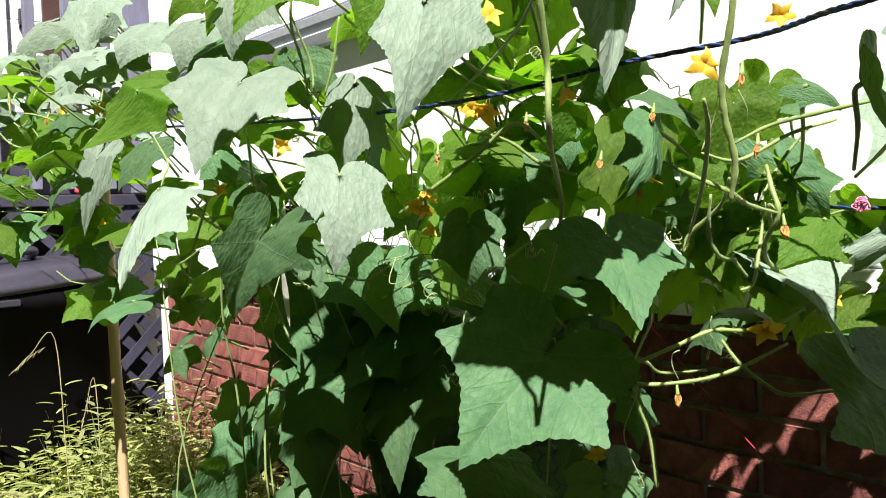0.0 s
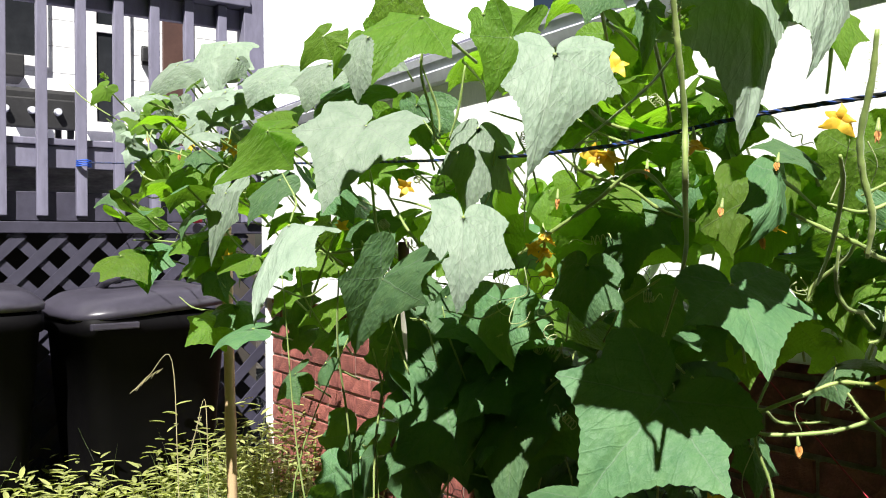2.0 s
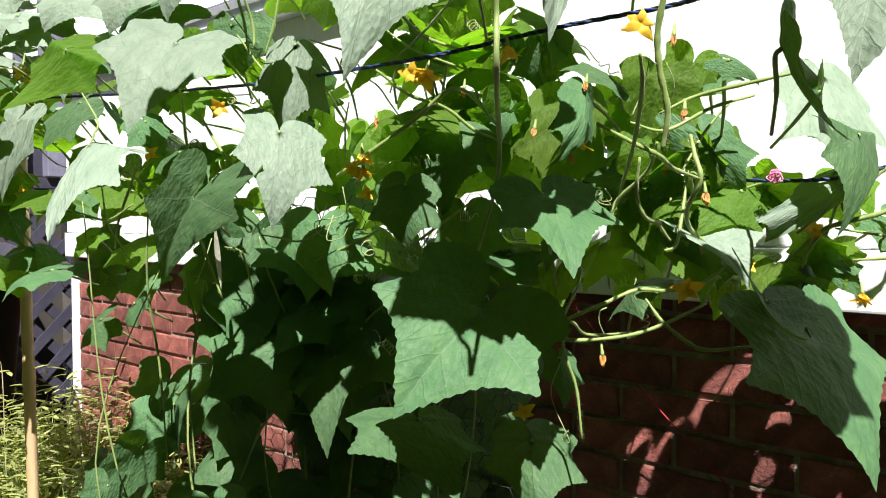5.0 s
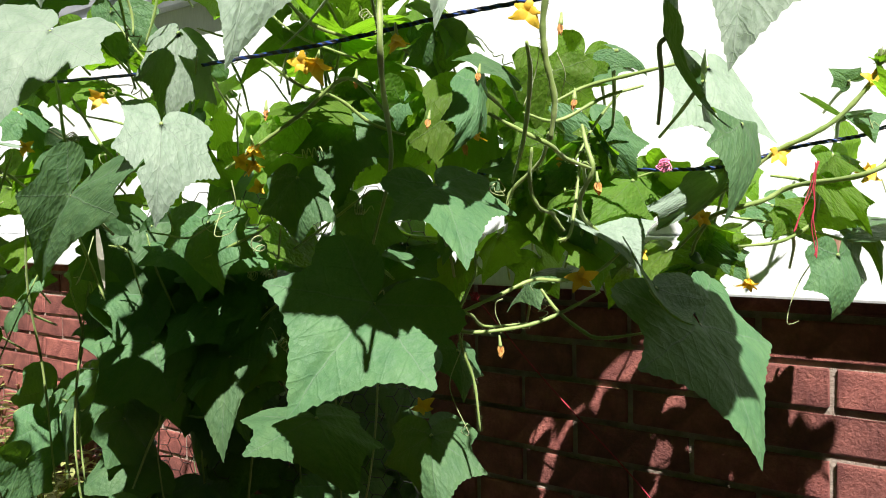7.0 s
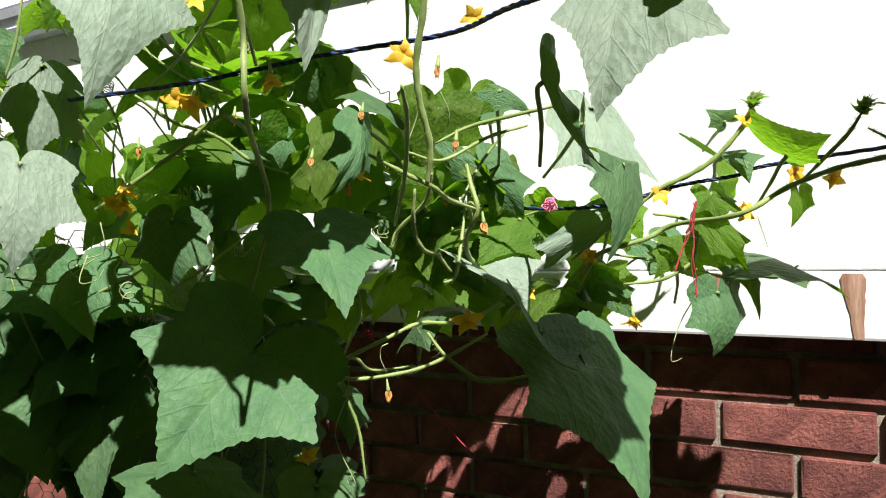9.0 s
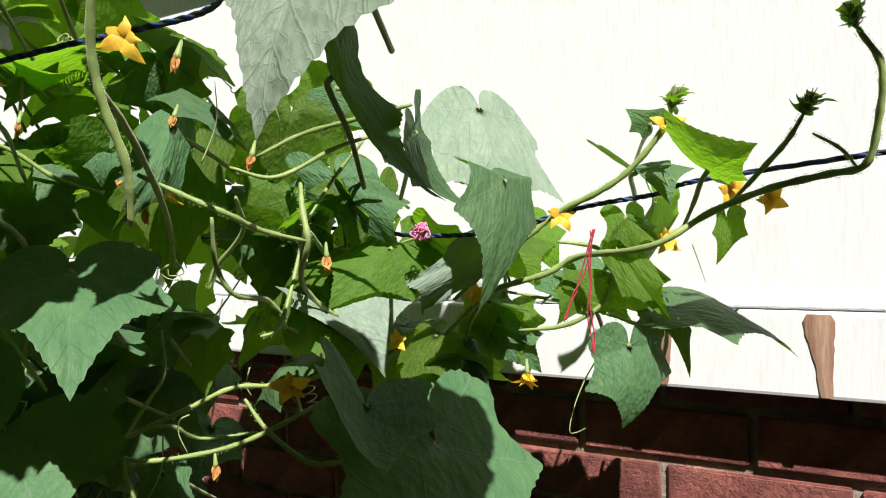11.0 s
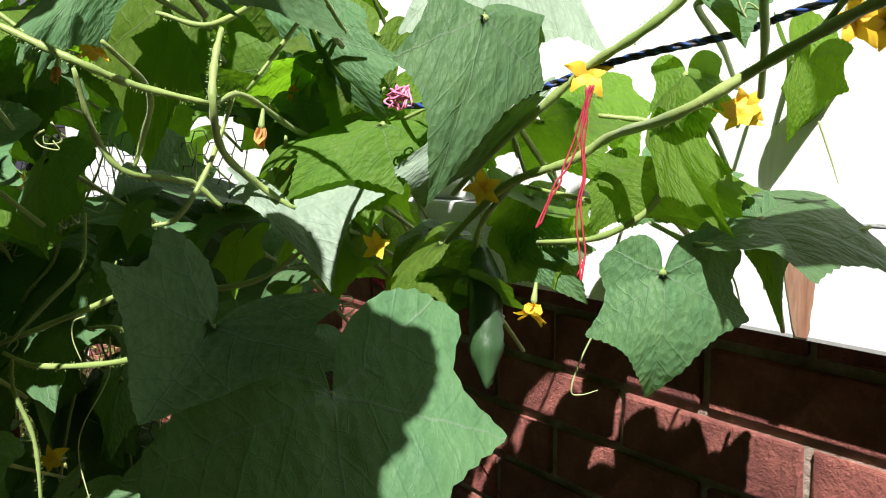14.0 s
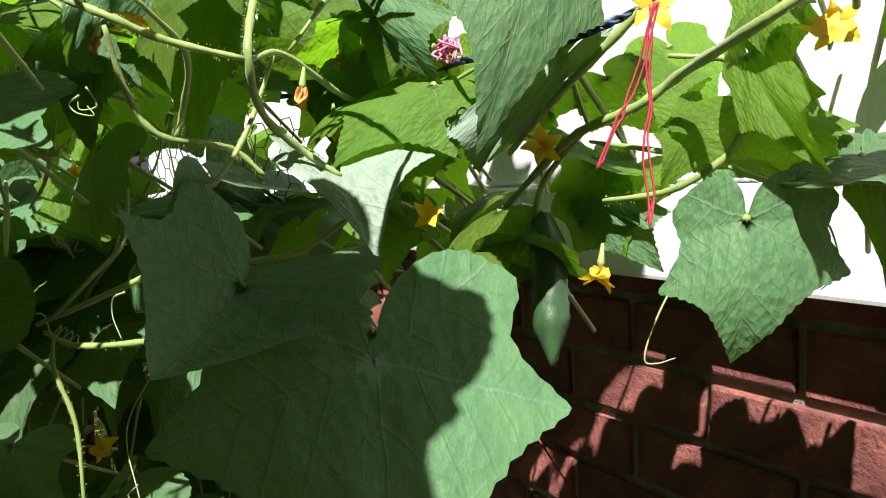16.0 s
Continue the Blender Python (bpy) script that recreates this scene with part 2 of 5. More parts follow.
def deck_railing():
    deck = thing("deck", "raised grey-purple painted wooden deck with baluster railing", "deck")
    box_part("rim_board", (-2.4, DECK_Y + 0.04, 1.555), (1.46, DECK_Y + 0.08, 1.640), GREY_PAINT, deck)
    box_part("rim_board", (-2.4, DECK_Y + 0.04, 1.350), (1.46, DECK_Y + 0.08, 1.462), GREY_SHADED, deck)
    box_part("joist_face", (-2.4, DECK_Y + 0.12, 1.40), (1.46, DECK_Y + 0.15, 1.56), PEELED, deck)
    for k in range(14):
        box_part("deck_board", (-2.4, DECK_Y + 0.03 + 0.142 * k, 1.642), (1.46, DECK_Y + 0.165 + 0.142 * k, 1.668), GREY_PAINT, deck, 0.004)
    box_part("top_rail", (-2.4, DECK_Y - 0.03, 2.275), (1.36, DECK_Y + 0.075, 2.312), GREY_PAINT, deck, 0.004)
    box_part("rail_board", (-2.4, DECK_Y + 0.040, 2.188), (1.36, DECK_Y + 0.075, 2.273), GREY_PAINT, deck, 0.003)
    first = box_part("baluster", (-0.019, DECK_Y, 1.368), (0.019, DECK_Y + 0.038, 2.272), GREY_PAINT, deck, 0.003)
    first.location.x = 0.403 - 0.1405 * 20
    for k in range(1, 27):
        ob = new("baluster", first.data)
        ob.parent = deck
        ob.location.x = 0.403 + 0.1405 * (k - 20)
    post = box_part("corner_post", (1.335, DECK_Y - 0.015, 1.35), (1.425, DECK_Y + 0.075, 2.42), GREY_PAINT, deck, 0.004)
    box_part("post_cap", (1.32, DECK_Y - 0.03, 2.422), (1.44, DECK_Y + 0.09, 2.45), GREY_PAINT, deck, 0.005)
    return deck


def lattice_screen():
    lat = thing("lattice_screen", "grey diagonal wooden lattice under the deck, shade put into its tone", "lattice")
    y0 = DECK_Y + 0.02
    box_part("frame_rail", (-2.4, y0 - 0.012, 1.302), (1.52, y0 + 0.03, 1.346), GREY_SHADED, lat)
    box_part("frame_rail", (-2.4, y0 - 0.012, 0.04), (1.52, y0 + 0.03, 0.09), GREY_SHADED, lat)
    for sgn, dy in ((1, 0.0), (-1, 0.009)):
        for k in range(32):
            c = -2.3 + 0.145 * k
            pts = []
            for z in (0.09, 1.302):
                x = c + sgn * (z - 0.7)
                pts.append((x, z))
            (xa, za), (xb, zb) = pts
            lo, hi = -2.4, 1.52
            def clip(xa, za, xb, zb):
                def at(x):
                    return za + (zb - za) * (x - xa) / (xb - xa)
                if xa < lo: za, xa = at(lo), lo
                if xb < lo: zb, xb = at(lo), lo
                if xa > hi: za, xa = at(hi), hi
                if xb > hi: zb, xb = at(hi), hi
                return xa, za, xb, zb
            if min(xa, xb) > hi or max(xa, xb) < lo:
                continue
            xa, za, xb, zb = clip(xa, za, xb, zb)
            if abs(xb - xa) < 0.06:
                continue
            d = Vector((xb - xa, 0, zb - za))
            bm = bmesh.new()
            add_box(bm, -0.5 * d.length, 0, -0.02, 0.5 * d.length, 0.008, 0.02)
            ang = math.atan2(d.z, d.x)
            ob = part("slat", bm, GREY_SHADED, lat)
            ob.matrix_basis = Matrix.Translation(((xa + xb) / 2, y0 + dy, (za + zb) / 2)) @ Matrix.Rotation(-ang, 4, "Y")
    return lat


def white_house():
    house = thing("house", "white sided house behind the deck with dark windows", "house")
    y = 5.6
    box_part("wall", (-6.0, y, 1.6), (2.15, y + 0.2, 4.6), WHITE, house, 0.0)
    # added backing behind the lattice: under-deck shade put into its dark colour
    box_part("foundation", (-6.0, y, 0.0), (2.15, y + 0.19, 1.598), DARK_FILLER, house, 0.0, "dark backing added under the deck, its shade put into the colour")
    for k in range(18):
        z = 1.66 + 0.16 * k
        bm = bmesh.new()
        add_box(bm, -6.0, y - 0.012, z, 2.15, y - 0.002, z + 0.157, 0.002)
        part("clapboard", bm, WHITE, house)
    for x0, x1, z0, z1 in ((0.62, 0.80, 2.38, 3.1), (1.13, 1.27, 2.02, 3.0)):
        w = box_part("window", (x0, y - 0.030, z0), (x1, y - 0.016, z1), GLASS_DARK, house, 0.002, "dark window")
        for a, b, c, d in ((x0 - 0.06, x0, z0 - 0.06, z1 + 0.06), (x1, x1 + 0.06, z0 - 0.06, z1 + 0.06)):
            box_part("frame", (a, y - 0.045, c), (b, y - 0.014, d), TRIM_WHITE, w, 0.003)
        for c, d in ((z0 - 0.06, z0), ((z0 + z1) / 2 + 0.06, (z0 + z1) / 2 + 0.11), (z1, z1 + 0.06)):
            box_part("frame", (x0, y - 0.043, c), (x1, y - 0.0145, d), TRIM_WHITE, w, 0.003)
    door = box_part("door", (1.53, y - 0.04, 1.67), (1.72, y - 0.014, 2.80), BROWN, house, 0.004, "brown painted door")
    return house


deck_railing()
lattice_screen()
white_house()


# ---- bins and stake ----
def wheelie_bin(x0, x1, y0, y1, top, lean=0.0, askew=0.0):
    b = thing("wheeled_bin", "black plastic wheeled rubbish bin with a domed dark lid", "bin", "rubbish bins")
    w, d = x1 - x0, y1 - y0
    bm = bmesh.new()
    rings = []
    for z, s in ((0.02, 0.72), (0.05, 0.74), (0.5 * top, 0.86), (0.90 * top, 0.985), (0.905 * top, 1.03), (0.955 * top, 1.03), (0.96 * top, 0.97)):
        ring = []
        for q in range(28):
            a = 2 * math.pi * (q + 0.5) / 28
            c, sn = math.cos(a), math.sin(a)
            e = 0.32
            px = math.copysign(abs(c) ** e, c) * w / 2 * s
            py = math.copysign(abs(sn) ** e, sn) * d / 2 * s
            ring.append(bm.verts.new((px, py, z)))
        rings.append(ring)
    for r0, r1 in zip(rings, rings[1:]):
        for i in range(28):
            bm.faces.new((r0[i], r0[(i + 1) % 28], r1[(i + 1) % 28], r1[i]))
    bm.faces.new(rings[0][::-1])
    part("body", bm, BIN_SHADED_BLACK, b, smooth=True)
    bm = bmesh.new()
    rings = []
    for z, s in ((0.965, 0.99), (0.968, 1.06), (0.985, 1.07), (0.992, 1.05), (1.0, 1.02), (1.022, 0.90), (1.036, 0.6), (1.04, 0.3), (1.041, 0.02)):
        ring = []
        for q in range(36):
            a = 2 * math.pi * (q + 0.5) / 36
            c, sn = math.cos(a), math.sin(a)
            e = 0.42 + 0.5 * (1 - min(1, s))
            px = math.copysign(abs(c) ** e, c) * w / 2 * s
            py = math.copysign(abs(sn) ** e, sn) * d / 2 * s
            ring.append(bm.verts.new((px, py, z * top + 0.05 * max(0, py / d) * (s < 1.06))))
        rings.append(ring)
    for r0, r1 in zip(rings, rings[1:]):
        for i in range(36):
            bm.faces.new((r0[i], r0[(i + 1) % 36], r1[(i + 1) % 36], r1[i]))
    bm.faces.new(rings[-1])
    lid = part("lid", bm, LID_GREY, b, "dark grey domed lid sitting askew", True)
    lid.matrix_basis = Matrix.Translation((0, 0, 0.966 * top)) @ Matrix.Rotation(radians(askew), 4, "Y") @ Matrix.Translation((0, 0, -0.966 * top))
    part("lid_grip", tube(bmesh.new(), smooth_path([(-0.16 * w, 0.10, 1.042 * top), (-0.13 * w, 0.02, 1.075 * top), (0.13 * w, 0.02, 1.075 * top), (0.16 * w, 0.10, 1.042 * top)]), 0.016, 10), LID_GREY, lid, smooth=True)
    part("handle_bar", tube(bmesh.new(), [(-0.32 * w, d / 2 + 0.05, 0.95 * top), (0.32 * w, d / 2 + 0.05, 0.95 * top)], 0.014, 10), BIN_SHADED_BLACK, b, smooth=True)
    for sx in (-1, 1):
        bm = bmesh.new()
        bmesh.ops.create_cone(bm, cap_ends=True, segments=24, radius1=0.10, radius2=0.10, depth=0.05, matrix=Matrix.Translation((sx * 0.46 * w, d / 2 - 0.05, 0.10)) @ Matrix.Rotation(radians(90), 4, "Y"))
        part("wheel", bm, BIN_SHADED_BLACK, b)
    for k in (-1, 1):
        box_part("hinge_lug", (k * 0.3 * w - 0.03, d / 2 - 0.01, 0.93 * top), (k * 0.3 * w + 0.03, d / 2 + 0.06, 0.965 * top), BIN_SHADED_BLACK, b, 0.004)
    # front catch under the lid's lip
    box_part("lid_catch", (-0.48 * w, -d / 2 - 0.022, 0.925 * top), (-0.18 * w, -d / 2 - 0.004, 0.945 * top), LID_GREY, b, 0.004)
    b.matrix_basis = pose((x0 + x1) / 2, (y0 + y1) / 2, 0, 0, 0, lean)
    return b


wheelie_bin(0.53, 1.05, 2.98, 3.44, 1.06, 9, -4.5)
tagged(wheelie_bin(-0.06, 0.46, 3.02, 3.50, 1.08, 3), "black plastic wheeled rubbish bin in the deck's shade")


def bamboo_stake():
    s = thing("bamboo_stake", "tan bamboo cane stake standing in the weeds", "stake")
    bm = bmesh.new()
    pts, rad = [], []
    for k in range(33):
        z = 0.0 + 1.32 * k / 32
        pts.append((0.745 - 0.022 * z, 2.06 - 0.006 * z + 0.003 * math.sin(3 * z), z))
        rad.append(0.0125 + (0.0022 if k % 8 == 4 else 0))
    part("cane", tube(bm, pts, rad, 12), BAMBOO, s, smooth=True)
    return s


bamboo_stake()


# ---- cucumber vines ----
def leaf_material(name, dark, light, hair, relief=0.34, passing=0.14):
    m, nt, b = mat(name, 0.5, 0.0, 0.11)
    N = nt.nodes
    uv = N.new("ShaderNodeUVMap").outputs[0]

    def op(kind, a, b_=0.0, c_=None):
        n = N.new("ShaderNodeMath")
        n.operation = kind
        for i, v in enumerate((a, b_, c_)):
            if v is None:
                continue
            if isinstance(v, (int, float)):
                n.inputs[i].default_value = v
            else:
                nt.links.new(v, n.inputs[i])
        return n.outputs[0]

    # the vein lines wander
    wob = N.new("ShaderNodeTexNoise")
    wob.inputs["Scale"].default_value = 5.0
    wob.inputs["Detail"].default_value = 3.0
    nt.links.new(uv, wob.inputs["Vector"])
    shift = N.new("ShaderNodeVectorMath")
    shift.operation = "MULTIPLY_ADD"
    shift.inputs[1].default_value = (0.07, 0.07, 0.0)
    nt.links.new(wob.outputs["Color"], shift.inputs[0])
    nt.links.new(uv, shift.inputs[2])
    wob2 = N.new("ShaderNodeTexNoise")
    wob2.inputs["Scale"].default_value = 17.0
    wob2.inputs["Detail"].default_value = 2.0
    nt.links.new(uv, wob2.inputs["Vector"])
    shift2 = N.new("ShaderNodeVectorMath")
    shift2.operation = "MULTIPLY_ADD"
    shift2.inputs[1].default_value = (0.03, 0.03, 0.0)
    nt.links.new(wob2.outputs["Color"], shift2.inputs[0])
    nt.links.new(shift.outputs[0], shift2.inputs[2])
    warped = shift.outputs[0]
    crinkled = shift2.outputs[0]
    sep = N.new("ShaderNodeSeparateXYZ")
    nt.links.new(warped, sep.inputs[0])
    u = op("SUBTRACT", sep.outputs[0], 0.035)
    v = op("SUBTRACT", sep.outputs[1], 0.035)
    near, along = None, None
    for du, dv in ((1, 0), (0.33, 0.94), (0.33, -0.94), (-0.35, 0.94), (-0.35, -0.94)):
        a = op("ADD", op("MULTIPLY", u, du), op("MULTIPLY", v, dv))
        d = op("ABSOLUTE", op("SUBTRACT", op("MULTIPLY", u, dv), op("MULTIPLY", v, du)))
        d = op("ADD", d, op("MULTIPLY", op("LESS_THAN", a, 0.0), 5.0))
        if near is None:
            near, along = d, a
        else:
            w = op("LESS_THAN", d, near)
            along = op("ADD", op("MULTIPLY", along, op("SUBTRACT", 1.0, w)), op("MULTIPLY", a, w))
            near = op("MINIMUM", near, d)
    mainw = op("SUBTRACT", 0.015, op("MULTIPLY", along, 0.008))
    main = op("SUBTRACT", 1.0, op("MINIMUM", op("DIVIDE", near, mainw), 1.0))
    secc = op("PINGPONG", op("MULTIPLY", op("SUBTRACT", along, op("MULTIPLY", near, 0.85)), 4.6), 0.5)
    sec = op("SUBTRACT", 1.0, op("MINIMUM", op("MULTIPLY", secc, 13.0), 1.0))

    def cells(scale):
        vor = N.new("ShaderNodeTexVoronoi")
        vor.feature = "DISTANCE_TO_EDGE"
        vor.inputs["Scale"].default_value = scale
        nt.links.new(crinkled, vor.inputs["Vector"])
        return vor.outputs["Distance"]

    def bulges(scale):
        vor = N.new("ShaderNodeTexVoronoi")
        vor.feature = "SMOOTH_F1"
        vor.inputs["Scale"].default_value = scale
        vor.inputs["Smoothness"].default_value = 0.35
        nt.links.new(uv, vor.inputs["Vector"])
        return vor.outputs["Distance"]

    cell = cells(13.0)
    net = op("SUBTRACT", 1.0, op("MINIMUM", op("MULTIPLY", cell, 22.0), 1.0))
    pad = op("MINIMUM", op("MULTIPLY", cell, 13.0), 1.0)
    pad = op("MULTIPLY", pad, op("SUBTRACT", 2.0, pad))
    small = op("MINIMUM", op("MULTIPLY", cells(34.0), 40.0), 1.0)
    groove = op("MAXIMUM", sec, op("MULTIPLY", net, 0.35))
    lines = main
    fine = noise_node(nt, 55.0, 4, 0.65, coords=uv)
    blot = noise_node(nt, 3.5, 3, 0.6, coords=uv)
    base = ramp(nt, blot, [(0.25, dark), (0.75, light)])
    base = mix(nt, ramp(nt, fine, [(0.35, (0.0, 0.0, 0.0)), (0.75, (0.24, 0.24, 0.24))]), base, hair)
    spots = noise_node(nt, 26.0, 2, 0.5, coords=uv)
    base = mix(nt, ramp(nt, spots, [(0.72, (0, 0, 0)), (0.77, (0.5, 0.5, 0.5))]), base, (0.17, 0.25, 0.12))
    base = mix(nt, op("MULTIPLY", groove, 0.16), base, tuple(0.6 * c for c in dark))
    base = mix(nt, op("MULTIPLY", lines, 0.45), base, tuple(0.5 * c + 0.09 for c in light))
    info = N.new("ShaderNodeObjectInfo")
    hsv = N.new("ShaderNodeHueSaturation")
    for sock, lo, hi in (("Value", 0.85, 1.22), ("Hue", 0.485, 0.505)):
        mr = N.new("ShaderNodeMapRange")
        mr.inputs["To Min"].default_value, mr.inputs["To Max"].default_value = lo, hi
        nt.links.new(info.outputs["Random"], mr.inputs["Value"])
        nt.links.new(mr.outputs[0], hsv.inputs[sock])
    nt.links.new(base, hsv.inputs["Color"])
    base = hsv.outputs[0]
    nt.links.new(base, b.inputs["Base Color"])
    # short pale hairs
    b.inputs["Sheen Weight"].default_value = 0.006
    b.inputs["Sheen Roughness"].default_value = 0.45
    b.inputs["Sheen Tint"].default_value = (0.88, 0.95, 0.9, 1)
    # relief: veins sunk, fields between them puffed up
    h = op("SUBTRACT", op("ADD", op("MULTIPLY", pad, 0.16), op("MULTIPLY", small, 0.05)), op("MULTIPLY", bulges(14.0), 1.3))
    h = op("SUBTRACT", h, op("MULTIPLY", sec, 0.34))
    h = op("SUBTRACT", h, op("ADD", op("MULTIPLY", main, 0.35), op("MULTIPLY", bulges(6.0), 0.9)))
    h = op("ADD", h, op("MULTIPLY", fine, 0.10))
    bmp = bump(nt, b, h, relief, 0.0020)
    tr = N.new("ShaderNodeBsdfTranslucent")
    nt.links.new(bmp.outputs[0], tr.inputs["Normal"])
    tcol = mix(nt, op("MULTIPLY", lines, 0.5), (0.30, 0.64, 0.02), (0.16, 0.36, 0.02))
    nt.links.new(tcol, tr.inputs["Color"])
    sh = N.new("ShaderNodeMixShader")
    sh.inputs[0].default_value = passing
    out = N["Material Output"]
    nt.links.new(b.outputs[0], sh.inputs[1])
    nt.links.new(tr.outputs[0], sh.inputs[2])
    nt.links.new(sh.outputs[0], out.inputs[0])
    return m


def soft_green(name, dark, light, glow, rough=0.6, share=0.25):
    m = plain(name, dark, light, rough, 25, 220, relief=0.5, depth=0.0008)
    nt = m.node_tree
    b = nt.nodes["Principled BSDF"]
    b.inputs["Sheen Weight"].default_value = 0.25
    tr = nt.nodes.new("ShaderNodeBsdfTranslucent")
    tr.inputs["Color"].default_value = (*glow, 1)
    sh = nt.nodes.new("ShaderNodeMixShader")
    sh.inputs[0].default_value = share
    nt.links.new(b.outputs[0], sh.inputs[1])
    nt.links.new(tr.outputs[0], sh.inputs[2])
    nt.links.new(sh.outputs[0], nt.nodes["Material Output"].inputs[0])
    return m


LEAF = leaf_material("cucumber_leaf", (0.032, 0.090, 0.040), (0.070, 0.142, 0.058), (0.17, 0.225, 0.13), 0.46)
# Paler copy of the leaf for the upper vine: bright sun put into its colour.
SUNLIT_LEAF = leaf_material("sunlit_pale_cucumber_leaf", (0.135, 0.190, 0.142), (0.220, 0.275, 0.215), (0.34, 0.38, 0.33), 0.48)
# Yellow-green copy of the leaf: backlit glow put into its colour; shoot tips share it.
YELLOW_LEAF = leaf_material("yellow_green_glow_leaf", (0.052, 0.115, 0.016), (0.095, 0.165, 0.026), (0.12, 0.19, 0.04), 0.5, 0.40)
STEM = soft_green("cucumber_stem", (0.20, 0.30, 0.07), (0.36, 0.44, 0.14), (0.40, 0.55, 0.10), 0.5, 0.2)
TENDRIL = soft_green("pale_tendril", (0.30, 0.36, 0.14), (0.42, 0.46, 0.22), (0.5, 0.55, 0.2), 0.5, 0.2)
PETAL = soft_green("yellow_petal", (0.75, 0.42, 0.02), (0.85, 0.60, 0.05), (0.85, 0.55, 0.02), 0.55, 0.35)
WILT = soft_green("wilted_orange_petal", (0.50, 0.22, 0.05), (0.65, 0.36, 0.10), (0.7, 0.35, 0.05), 0.7, 0.3)
FRUIT = plain("cucumber_skin", (0.018, 0.05, 0.02), (0.04, 0.09, 0.03), 0.4, 12, 120, relief=0.5, depth=0.002, stretch=(1, 1, 0.15))

PLANTS = [
    thing("cucumber_vine", "cucumber vine with broad toothed leaves and small yellow flowers", "cucumber plant", "cucumber vines"),
    thing("cucumber_vine", "dense cucumber vine with large shaded leaves beside the brick wall", "cucumber plant", "cucumber vines"),
    thing("cucumber_vine", "cucumber vine reaching along the rope past white siding", "cucumber plant", "cucumber vines"),
]


def plant_at(y):
    return PLANTS[0] if y > 1.15 else PLANTS[1] if y > 0.62 else PLANTS[2]


# half outline of a five-cornered leaf: along the midrib, and across it
OUTLINE = [(0.0, 0.0), (-0.14, 0.04), (-0.28, 0.16), (-0.36, 0.40), (-0.32, 0.68), (-0.17, 0.90), (0.04, 0.79), (0.20, 0.87), (0.36, 1.05), (0.44, 0.72), (0.56, 0.47), (0.73, 0.28), (0.88, 0.12), (1.0, 0.0)]


def outline_points(count, rnd):
    """Evenly spaced, toothed points round one half of the leaf."""
    pts = [Vector((u, v, 0)) for u, v in OUTLINE]
    lens = [0.0]
    for a, b in zip(pts, pts[1:]):
        lens.append(lens[-1] + (b - a).length)
    out = []
    for k in range(count + 1):
        s = lens[-1] * k / count
        i = max(j for j in range(len(lens) - 1) if lens[j] <= s + 1e-9)
        f = (s - lens[i]) / (lens[i + 1] - lens[i])
        p0, p1, p2, p3 = pts[max(i - 1, 0)], pts[i], pts[i + 1], pts[min(i + 2, len(pts) - 1)]
        corner = i in (7, 8, 12, 0)
        if corner:
            p = p1.lerp(p2, f)
        else:
            p = 0.5 * ((2 * p1) + (p2 - p0) * f + (2 * p0 - 5 * p1 + 4 * p2 - p3) * f * f + (3 * p1 - 3 * p2 + p3 - p0) * f ** 3)
        r = 1.0
        if 1 < k < count - 1 and k > 0.1 * count:
            r = 1 + (0.013 if k % 2 else -0.009) + rnd.uniform(-0.008, 0.008)
        out.append((p.x * r, max(0.0, p.y) * r))
    return out


LEAF_COUNT = [0]
# places in the vine to be shaded by added leaves, and those left in the sun
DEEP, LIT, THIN = [], [], []


